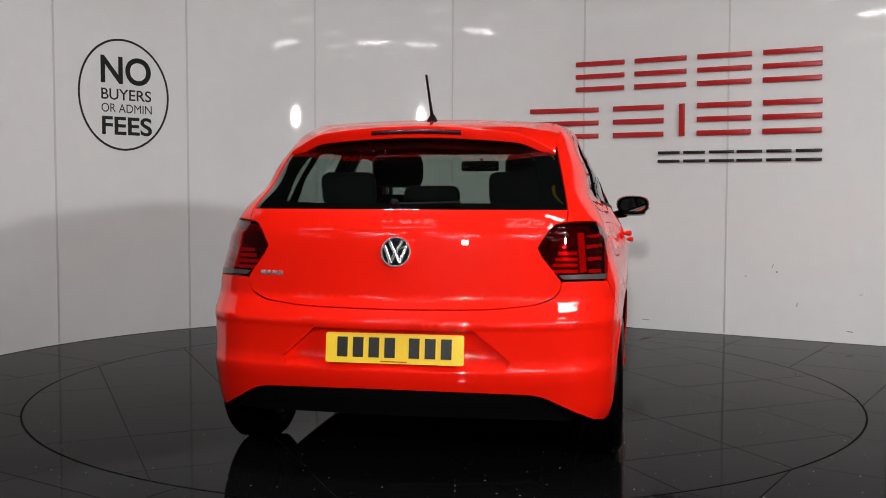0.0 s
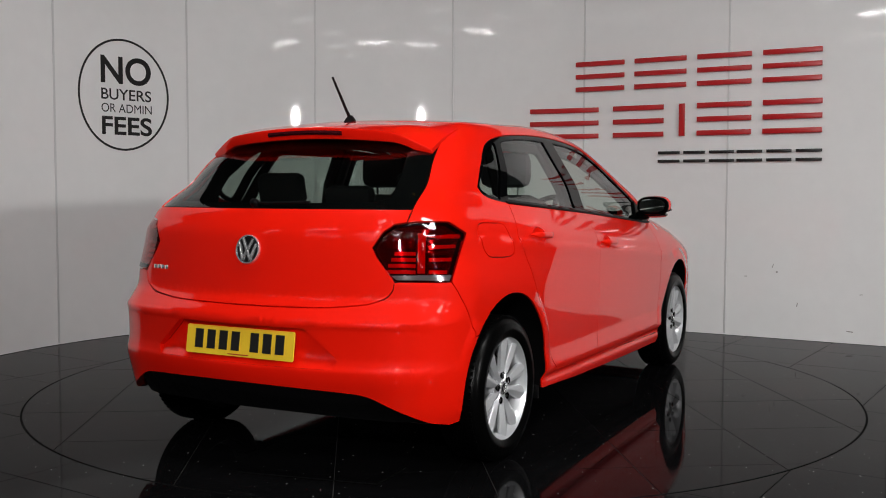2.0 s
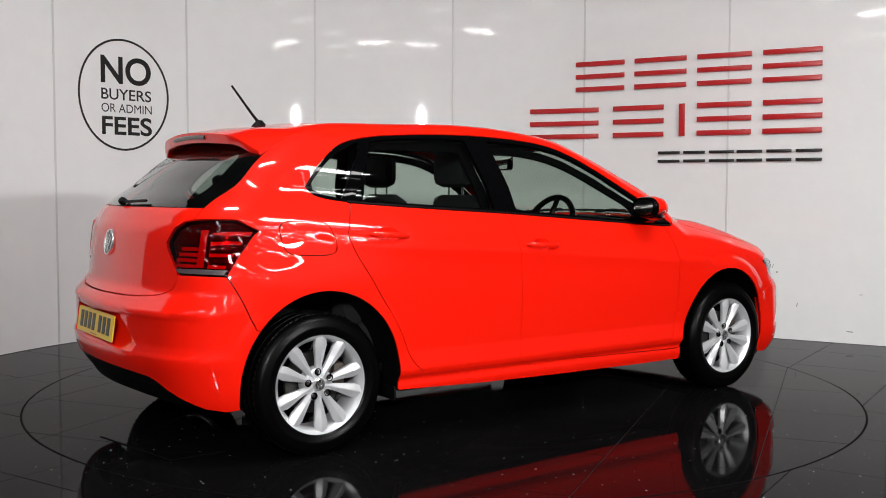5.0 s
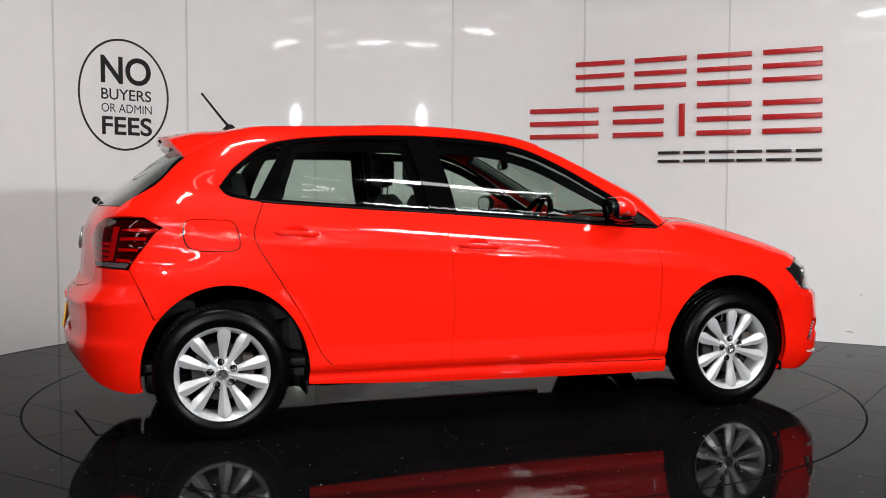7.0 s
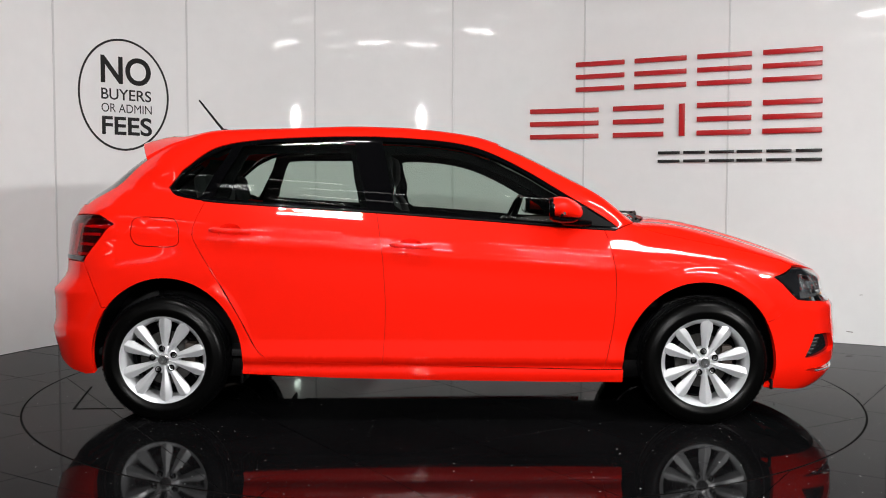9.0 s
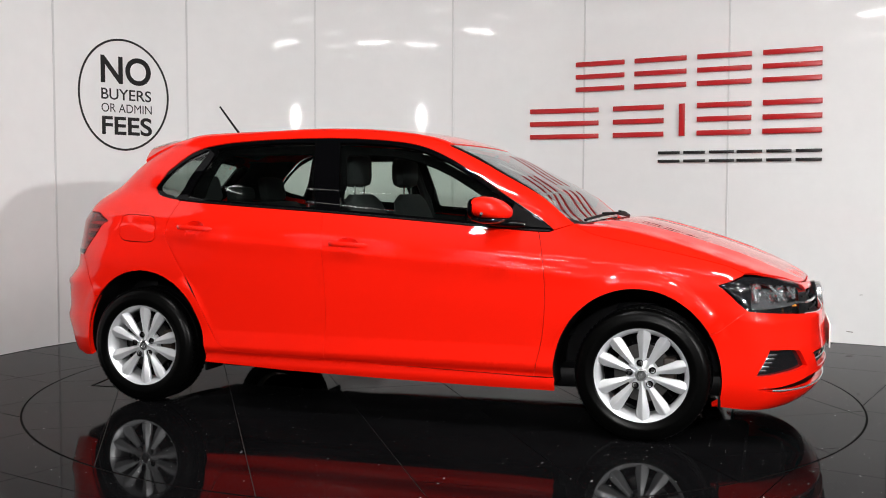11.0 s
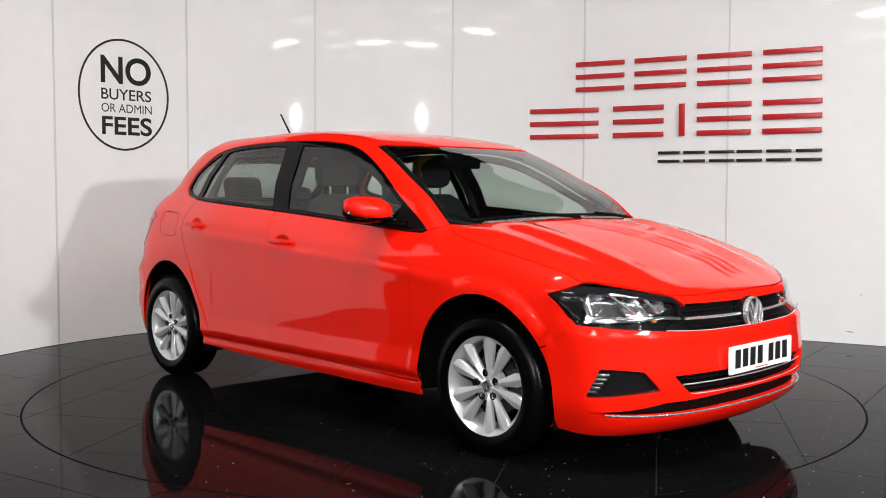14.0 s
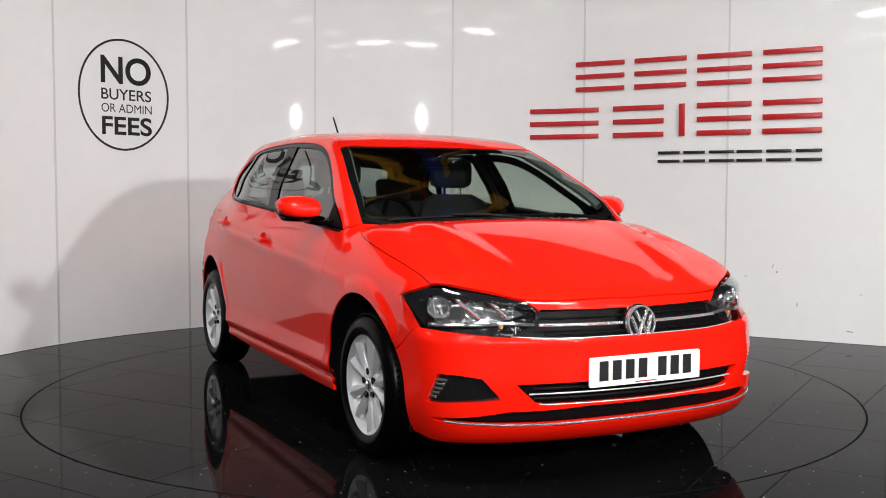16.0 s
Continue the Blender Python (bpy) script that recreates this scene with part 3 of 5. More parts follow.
def body(p):
    """Below zero inside the car's smooth outer form."""
    x, y, z = p[..., 0], np.abs(p[..., 1]), p[..., 2]
    zr = z + .072 * x * step(.40, .66, z)
    fade = step(.98, 1.16, x)                     # the pressed line dies out over the front wheel
    w = SECTION(zr) * (1 - fade) + PLAIN_SECTION(zr) * fade + PLAN(x)
    w = w - 0.06 * step(.7, .95, z) * step(-.7, -1.6, x) - -0.012 * step(.8, 1., z) * step(.2, 1., x)
    for hx in (-1.258, 1.253):
        r = np.hypot((x - hx) / .362 * .39, z - .288)
        w = w + .013 * step(.464, .432, r) * (1 - .75 * step(.02, .25, (x - hx) * np.sign(hx)) * step(.62, .42, z)) * (1 - .8 * step(.52, .34, z))
    w = w + (.8425 - .22 * (.32 - z)**2 / .12 - SECTION(z)) * step(.34, .31, z) * step(1.05, 1.40, np.abs(x))
    w = w + .010 * np.clip((.402 - z) / .084, 0, 1) * step(.272, .300, z) * step(1.02, .88, np.abs(x))
    rear = REAR(z) + 0.24 * y**2 - x
    front = x - (FRONT(z) - 0.232 * y**2 - 0.59 * y**6)
    crown = 0.075 + -0.016 * step(0, .4, x) + 0.003 * step(.85, 1.1, x)
    ridge = .012 * step(.12, 0, np.abs(y - (.50 - .10 * (x - 1)))) * step(.95, 1.2, x) * step(2.0, 1.7, x)
    top = z - (TOP(x) - crown * y**2 + ridge)
    a = smax(y - w, top * .9, 0.071 + 0.035 * step(.7, 1.2, x))
    a = smax(a, rear, 0.247)
    return smax(a, front, 0.048)


MIDDLE = np.array([0.0, 0.0, 0.62])          # every panel is seen from this point inside the car


def bisect(a, b):
    """Where the way from a (inside) to b (outside) crosses the form."""
    a, b = a.copy(), b.copy()
    for _ in range(36):
        m = (a + b) / 2
        inn = body(m) < 0
        a[inn], b[~inn] = m[inn], m[~inn]
    return (a + b) / 2


def on_side(pts):
    p = np.array(pts, float)
    z = np.zeros(len(p))
    return bisect(np.stack([p[:, 0], z, p[:, 1]], 1), np.stack([p[:, 0], z - 1.3, p[:, 1]], 1))


def on_rear(pts):
    p = np.array(pts, float)
    z = np.zeros(len(p))
    return bisect(np.stack([z - 0.9, p[:, 0], p[:, 1]], 1), np.stack([z - 2.6, p[:, 0], p[:, 1]], 1))


def on_front(pts):
    p = np.array(pts, float)
    z = np.zeros(len(p))
    return bisect(np.stack([z + 0.9, p[:, 0], p[:, 1]], 1), np.stack([z + 2.6, p[:, 0], p[:, 1]], 1))


def on_top(pts):
    p = np.array(pts, float)
    z = np.zeros(len(p))
    return bisect(np.stack([p[:, 0], p[:, 1], z + 0.6], 1), np.stack([p[:, 0], p[:, 1], z + 1.8], 1))


def outward(pts):
    p = np.array(pts, float)
    d = p - MIDDLE
    d /= np.linalg.norm(d, axis=1)[:, None]
    return bisect(MIDDLE + 0 * d, MIDDLE + 3.2 * d)


def gradient(p):
    e = 0.0015
    g = np.stack([body(p + np.eye(3)[k] * e) - body(p - np.eye(3)[k] * e) for k in range(3)], 1)
    return g / np.linalg.norm(g, axis=1)[:, None]


def to_chart(p):
    d = np.asarray(p) - MIDDLE
    d = d / np.linalg.norm(d, axis=1)[:, None]
    phi, a = np.arccos(np.clip(d[:, 2], -1, 1)), np.arctan2(d[:, 1], d[:, 0])
    return np.stack([phi * np.cos(a), phi * np.sin(a)], 1)


def from_chart(q):
    phi, a = np.linalg.norm(q, axis=1), np.arctan2(q[:, 1], q[:, 0])
    d = np.stack([np.sin(phi) * np.cos(a), np.sin(phi) * np.sin(a), np.cos(phi)], 1)
    return bisect(MIDDLE + 0 * d, MIDDLE + 3.2 * d)


def bend(pts, n=None, close=False):
    """A smooth line through a few stations."""
    p = np.array(pts, float)
    n = n or max(2, 5 * (len(p) - 1))
    q = np.concatenate([p[-1:], p, p[:2]]) if close else np.concatenate([2 * p[:1] - p[1:2], p, 2 * p[-1:] - p[-2:-1]])
    count = len(p) if close else len(p) - 1
    out = []
    for t in np.linspace(0, count, n, endpoint=not close):
        i = min(int(t), count - 1)
        u = t - i
        a, b, c, d = q[i], q[i + 1], q[i + 2], q[i + 3]
        out.append(0.5 * (2 * b + (c - a) * u + (2 * a - 5 * b + 4 * c - d) * u * u + (3 * b - a - 3 * c + d) * u**3))
    return np.array(out)


def line(pts, gap=0.03):
    """Straight stretches, divided evenly."""
    p = np.array(pts, float)
    out = []
    for a, b in zip(p, p[1:]):
        n = max(1, int(np.linalg.norm(b - a) / gap))
        out += [a + (b - a) * k / n for k in range(n)]
    return np.array(out + [p[-1]])


def both(half):
    """A closed outline from its right half, which runs from the middle line round to the middle line."""
    other = half[::-1] * np.array([1, -1, 1])
    return np.concatenate([half, other])


def tidy(loop):
    """Drops points that lie on one another."""
    out = [loop[0]]
    for p in loop[1:]:
        if np.linalg.norm(p - out[-1]) > 0.0025:
            out.append(p)
    if np.linalg.norm(out[0] - out[-1]) < 0.0025:
        out.pop()
    return np.array(out)


def shrink(loop, d):
    """Moves a chart outline inwards for the panel gap."""
    area = np.sum(loop[:, 0] * np.roll(loop[:, 1], -1) - loop[:, 1] * np.roll(loop[:, 0], -1))
    t = np.roll(loop, -1, 0) - np.roll(loop, 1, 0)
    t /= np.maximum(np.linalg.norm(t, axis=1)[:, None], 1e-9)
    n = np.stack([-t[:, 1], t[:, 0]], 1) * (1 if area > 0 else -1)
    return loop + n * d


def panel(name, outline, mat, parent, holes=(), lift=0.0, spacing=0.022, lip=0.014, gap=0.0014, label="", mirror=False, shape=None, rows=()):
    """A sheet of the car's skin inside an outline on the form, with its folded edge. lift: out of the form; shape: a lift by place."""
    loop = shrink(to_chart(tidy(outline)), gap)
    cuts = [shrink(to_chart(tidy(h)), -gap) for h in holes]
    v, f = fill(loop, cuts, spacing, [to_chart(r) for r in rows])
    p = from_chart(v)
    nrm = gradient(p)
    p0 = p
    if lift or shape is not None:
        p = p + nrm * (lift + (shape(p)[:, None] if shape is not None else 0))
    if shape is not None:
        nrm = np.zeros_like(p)
        fn = np.cross(p[f[:, 1]] - p[f[:, 0]], p[f[:, 2]] - p[f[:, 0]])
        for k in range(3):
            np.add.at(nrm, f[:, k], fn)
        nrm /= np.maximum(np.linalg.norm(nrm, axis=1)[:, None], 1e-12)
    verts, faces, normals = [list(p)], [tuple(t) for t in f], [list(nrm)]
    if lip:
        count = {}
        for t in f:
            for i in range(3):
                a, b = int(t[i]), int(t[(i + 1) % 3])
                if (b, a) in count:
                    del count[(b, a)]
                else:
                    count[(a, b)] = 1
        base = len(p)
        top, low, wn = [], [], []
        for a, b in count:
            d = np.cross(p[b] - p[a], nrm[a])
            d /= max(np.linalg.norm(d), 1e-9)
            i = base + 2 * len(top)
            top += [p[a], p[b]]
            low += [p[a] - nrm[a] * lip, p[b] - nrm[b] * lip]
            wn += [d, d]
        m = len(top)
        verts += [top, low]
        normals += [wn, wn]
        faces += [(base + k + 1, base + k, base + m + k, base + m + k + 1) for k in range(0, m, 2)]
    verts, normals = np.concatenate([np.array(q).reshape(-1, 3) for q in verts]), np.concatenate([np.array(q).reshape(-1, 3) for q in normals])
    ob = mesh_object(name, verts, faces, mat, parent, label, normals=normals)
    if not mirror:
        return ob
    flip = np.array([1, -1, 1])
    twin = mesh_object(name, verts * flip, [t[::-1] for t in faces], mat, parent, label, normals=normals * flip)
    return ob, twin


# where the panels meet (side: x, z; top: x, y; rear and front: y, z)
BELT = [(-1.272, 1.112), (-1.235, 1.076), (-1.15, 1.056), (-1.02, 1.042), (-0.84, 1.030), (-0.62, 1.016), (-0.27, 0.995), (-0.04, 0.979), (0.22, 0.960), (0.485, 0.940), (0.72, 0.923), (0.82, 0.917)]
CANT = [(0.875, 0.924), (0.79, 0.985), (0.632, 1.082), (0.442, 1.198), (0.279, 1.281), (0.144, 1.325), (-0.018, 1.348), (-0.235, 1.361), (-0.452, 1.363), (-0.669, 1.357), (-0.86, 1.344), (-0.985, 1.326), (-1.07, 1.300), (-1.13, 1.262), (-1.21, 1.195)]
DLO = np.concatenate([bend(BELT, 70), bend(CANT, 70)])
B_SEAM = [(-0.268, 0.995), (-0.24, 0.833), (-0.227, 0.675), (-0.222, 0.516), (-0.236, 0.282)]
A_SEAM = [(0.80, 0.262), (0.838, 0.436), (0.851, 0.568), (0.849, 0.726), (0.826, 0.85), (0.805, 0.917)]
C_SEAM = [(-0.775, 0.302), (-0.837, 0.365), (-0.914, 0.517), (-1.017, 0.689), (-1.107, 0.834), (-1.132, 0.90), (-1.122, 0.953), (-1.085, 1.048)]


def belt_between(x0, x1, n=24):
    b = bend(BELT, 200)
    xs = np.linspace(x0, x1, n)
    return np.stack([xs, np.interp(xs, b[:, 0], b[:, 1])], 1)


def arch(cx, cz, a0, a1, n=40, k=1.0):
    return [(cx + 0.362 * k * math.cos(radians(a0 + (a1 - a0) * i / n)), cz + 0.392 * k * math.sin(radians(a0 + (a1 - a0) * i / n))) for i in range(n + 1)]


REAR_ARCH, FRONT_ARCH = (-1.258, 0.293), (1.253, 0.283)
HEAD = bend(outward([(1.604, -.821, .699), (1.695, -.747, .738), (1.79, -.645, .729), (1.86, -.55, .712), (1.922, -.456, .691), (1.954, -.410, .650), (1.965, -.423, .598), (1.954, -.533, .564), (1.87, -.665, .573), (1.712, -.792, .590)]), 60, True)
TAIL = outward(np.concatenate([line([(-1.810, -.525, .885), (-1.785, -.561, .947), (-1.766, -.590, .972), (-1.60, -.735, .980)]), line([(-1.60, -.735, .980), (-1.515, -.765, .935), (-1.66, -.776, .758)]), line([(-1.66, -.776, .758), (-1.798, -.612, .762), (-1.811, -.542, .853)])]))
BONNET_SEAM = [(0.955, -.708), (1.03, -.745), (1.113, -.760), (1.25, -.767), (1.393, -.766), (1.626, -.749), (1.700, -.738)]
BONNET_EDGE = [(1.700, -.738), (1.79, -.643), (1.86, -.548), (1.920, -.456), (1.956, -.29), (1.974, 0)]
ROOF_EDGE = [(0.311, -.570), (0.2, -.552), (-.1, -.540), (-.5, -.538), (-.9, -.534), (-1.2, -.525), (-1.36, -.515)]
PILLAR = [(0.311, -.570), (0.49, -.612), (0.66, -.655), (0.82, -.688), (0.915, -.700)]
TAILGATE_SIDE = [(-.628, .980), (-.628, 1.027), (-.598, 1.15), (-.565, 1.272), (-.548, 1.310)]
GATE_FOOT = [(-.612, .760), (-.606, .728), (-.582, .700), (-.524, .678), (-.44, .668), (-.342, .661), (-.17, .658), (0, .657)]

# fine rows of points that keep the pressed lines crisp
SHOULDER = [on_side([(x, z - .072 * x) for x in np.linspace(-1.5, 1.55, 360)]) for z in (.780, .792, .800, .806, .8115, .817, .826, .842)]
SILL = [on_side([(x, z) for x in np.linspace(-.95, .95, 110)]) for z in (.232, .243, .257, .272, .285, .300, .312, .325, .37, .385, .395, .405, .42)]
ARCHES = [on_side([(hx + r * .928 * math.cos(radians(a)), .288 + r * math.sin(radians(a))) for a in range(4, 177, 2)]) for hx in (-1.258, 1.253) for r in (.424, .432, .440, .448, .456, .464, .472)]
REAR_LINES = [on_rear([(y, z) for y in np.linspace(-.72, .72, 110)]) for z in (.39, .405, .417, .428, .441, .455, .468, .58, .59, .60, .606, .612, .621, .63, .645, .66, .68, .93, .938, .943, .948, .953, .958, .966)]
FRONT_LINES = [on_front([(y, z) for y in np.linspace(-.70, .70, 110)]) for z in (.18, .20, .22, .26, .50, .52, .54, .555, .57)]

car = new("car")
tagged(car, "bright red five-door hatchback with silver alloy wheels on the turntable", "car")


HANDLES = ((-0.948, 0.905), (-0.102, 0.839))       # rear door, front door: x, z


def cup_loop(x, z):
    return on_side([(x - 0.004 + 0.056 * math.cos(radians(a)), z + 0.003 + 0.034 * math.sin(radians(a)) * (1.0 if a < 180 else 0.8)) for a in range(0, 360, 9)])


def body_panels():
    seam = on_top(bend(BONNET_SEAM, 40))
    edge = on_top(bend(BONNET_EDGE, 40))
    cowl = on_top(bend([(1.088, 0), (1.072, -.28), (1.02, -.53), (0.955, -.708)], 30))
    panel("bonnet", both(np.concatenate([cowl, seam[1:], edge[1:]])), M_PAINT, car, spacing=0.02)
    # front wing: seam, headlamp, bumper joint, wheel arch, door joint
    door_front = on_side(bend(A_SEAM, 30))
    tip = on_side(bend([(0.805, 0.917), (0.845, 0.914), (0.880, 0.922)], 8))
    head_top = outward(line([tuple(seam[-1]), (1.695, -.747, .738), (1.604, -.821, .699)], 0.02))
    head_low = outward(line([(1.604, -.821, .699), (1.712, -.792, .590)], 0.02))
    joint = on_side(line([(1.70, 0.583), (1.60, 0.50)], 0.02))
    arch_line = on_side(arch(*FRONT_ARCH, 31, 184))
    foot = on_side(line([(0.893, 0.262), (0.80, 0.262)], 0.02))
    wing = np.concatenate([door_front, tip[1:], seam, head_top[1:], head_low[1:], joint[1:], arch_line, foot])
    panel("front_wing", wing, M_PAINT, car, rows=SHOULDER + ARCHES, spacing=0.016, mirror=True)
    doors = []
    rear_door = np.concatenate([on_side(bend(C_SEAM, 50)), on_side(belt_between(-1.08, -0.27)), on_side(bend(B_SEAM, 30)), on_side(line([(-.25, .280), (-.76, .299)]))])
    front_door = np.concatenate([on_side(bend(B_SEAM[::-1], 30)), on_side(belt_between(-0.264, 0.80)), on_side(bend(A_SEAM[::-1], 30)), on_side(line([(.785, .261), (-.22, .281)]))])
    doors = [panel("rear_door", rear_door, M_PAINT, car, holes=[cup_loop(*HANDLES[0])], rows=SHOULDER + SILL + ARCHES, spacing=0.018, mirror=True), panel("front_door", front_door, M_PAINT, car, holes=[cup_loop(*HANDLES[1])], rows=SHOULDER + SILL + ARCHES, spacing=0.018, mirror=True)]
    # side frame: sill, quarter, roof rail and windscreen pillar run round doors and windows
    ring_line = np.concatenate([
        on_side(line([(.893, .262), (.893, .200), (.6, .199), (0, .206), (-.44, .214), (-.895, .232)])),
        on_side(arch(*REAR_ARCH, -8, 140)), on_side(line([(-1.56, .545), (-1.62, .68), (-1.66, .758)], 0.02)),
        outward(line([(-1.66, -.776, .758), (-1.515, -.765, .935), (-1.60, -.735, .980), (-1.73, -.628, .978)], 0.02)),
        on_rear(bend(TAILGATE_SIDE, 24)), on_top(bend(ROOF_EDGE[::-1], 50)), on_top(bend(PILLAR, 30)),
        on_top(line([(0.92, -.702), (0.955, -.708)])), on_side(bend(CANT, 90)), on_side(bend(BELT[:4], 16))[:-3],
        on_side(bend(C_SEAM[::-1], 50)), on_side(line([(-.76, .299), (-.25, .281), (.785, .261)]))])
    flap = on_side(bend([(-1.432, .915), (-1.425, .955), (-1.39, .970), (-1.30, .968), (-1.23, .962), (-1.205, .93), (-1.195, .88), (-1.20, .845), (-1.24, .832), (-1.33, .833), (-1.395, .840), (-1.425, .87)], 60, True))
    side = panel("side_frame", ring_line, M_PAINT, car, rows=SHOULDER + SILL + ARCHES, spacing=0.018, holes=[flap], mirror=True)
    panel("fuel_flap", flap, M_PAINT, side[0], lip=0.01)
    screen_top = [(0.311, -.570), (0.335, -.36), (0.348, -.15), (0.352, 0)]
    panel("roof", both(np.concatenate([on_top(bend(screen_top[::-1], 24)), on_top(bend(ROOF_EDGE, 50))[1:], on_top(bend([(-1.36, -.515), (-1.375, -.3), (-1.38, 0)], 20))[1:]])), M_PAINT, car)
    screen = both(np.concatenate([on_top(bend(screen_top[::-1], 24)), on_top(bend(PILLAR, 30))[1:], on_top(bend([(0.915, -.700), (0.985, -.50), (1.025, -.25), (1.04, 0)], 24))[1:]]))
    inner = both(np.concatenate([on_top(bend([(0.380, 0), (0.376, -.15), (0.362, -.36), (0.342, -.532)], 24)), on_top(bend([(0.342, -.532), (0.49, -.572), (0.66, -.616), (0.82, -.652), (0.885, -.660)], 30))[1:], on_top(bend([(0.885, -.660), (0.945, -.50), (0.985, -.25), (1.0, 0)], 24))[1:]]))
    panel("windscreen", screen, M_GLASS, car, lift=-0.004, lip=0, label="clear windscreen with a black border")
    panel("windscreen_border", screen, M_GLOSSBLACK, car, holes=[inner], lift=-0.007, lip=0, label="black printed border of the windscreen")
    panel("cowl", both(np.concatenate([on_top(bend([(1.04, 0), (1.025, -.25), (0.985, -.50), (0.915, -.700)], 24)), on_top(line([(0.92, -.702), (0.955, -.708)]))[1:], on_top(bend([(1.088, 0), (1.072, -.28), (1.02, -.53), (0.955, -.708)], 30))[::-1][1:]])), M_BLACK, car, lift=-0.018, lip=0.02)
    return side, doors


side_frames, doors = body_panels()


def windows():
    """Side glass in black frames."""
    dlo = on_side(DLO)
    panes = [  # rear light, rear door, front door
        bend([(-1.245, 1.118), (-1.21, 1.088), (-1.15, 1.074), (-1.115, 1.071), (-1.05, 1.185), (-0.985, 1.303), (-1.05, 1.284), (-1.12, 1.247), (-1.19, 1.187)], 60, True),
        np.concatenate([line([(-1.055, 1.064), (-0.84, 1.048), (-0.62, 1.034), (-0.315, 1.016)]), line([(-0.315, 1.016), (-0.388, 1.338)]), bend([(-0.388, 1.338), (-0.55, 1.341), (-0.72, 1.336), (-0.86, 1.325), (-0.925, 1.312)], 20), line([(-0.925, 1.312), (-1.055, 1.064)])]),
        np.concatenate([line([(-0.182, 1.007), (-0.04, 0.998), (0.22, 0.979), (0.485, 0.958), (0.64, 0.947)]), line([(0.64, 0.947), (0.672, 1.034)]), bend([(0.672, 1.034), (0.53, 1.123), (0.40, 1.200), (0.262, 1.266), (0.13, 1.305), (-0.03, 1.327), (-0.25, 1.339)], 40), line([(-0.25, 1.339), (-0.182, 1.007)])]),
    ]
    loops = [on_side(tidy(p)) for p in panes]
    panel("window_frame", dlo, M_TRIM, car, holes=loops, lift=-0.004, lip=0.02, gap=0.001, mirror=True, label="black window surround and pillars")
    for lp in loops:
        panel("side_window", lp, M_GLASS, car, lift=-0.010, lip=0, gap=-0.004, mirror=True)
    # slim rubber strip along the belt
    for sgn in (1, -1):
        p = on_side(belt_between(-1.1, 0.86, 40))
        n = gradient(p)
        q = (p + n * 0.001) * np.array([1, sgn, 1])
        part("belt_strip", sweep(q, 0.006, n=6), M_BLACK, car)


windows()


def tailgate():
    foot = on_rear(bend(GATE_FOOT, 40))
    lamp = outward(line([(-1.73, -.626, .978), (-1.766, -.590, .972), (-1.785, -.561, .947), (-1.810, -.525, .885), (-1.811, -.542, .853), (-1.798, -.612, .762)], 0.02))
    up = on_rear(line([(0, 1.028), (-.34, 1.028), (-.627, 1.027)]))
    gate = panel("tailgate", both(np.concatenate([up, on_rear(line([(-.628, 1.015), (-.628, .985)])), lamp, foot])), M_PAINT, car, spacing=0.014, rows=REAR_LINES)
    glass = both(np.concatenate([on_rear(line([(0, 1.030), (-.34, 1.030), (-.626, 1.029)])), on_rear(bend(TAILGATE_SIDE[1:], 20))[1:], on_rear(bend([(-.548, 1.310), (-.39, 1.325), (0, 1.340)], 16))[1:]]))
    clear = both(np.concatenate([on_rear(line([(0, 1.055), (-.34, 1.056), (-.48, 1.060)])), on_rear(bend([(-.52, 1.075), (-.505, 1.16), (-.475, 1.245)], 12)), on_rear(bend([(-.46, 1.258), (-.3, 1.275), (0, 1.29)], 14))[1:]]))
    panel("rear_window", glass, M_PRIVACY, car, lift=-0.003, lip=0, gap=0.001, label="dark rear window with a black border")
    panel("rear_window_border", glass, M_GLOSSBLACK, car, holes=[clear], lift=-0.006, lip=0.012, gap=0.001, label="black printed border of the rear window")
    return gate


gate = tailgate()


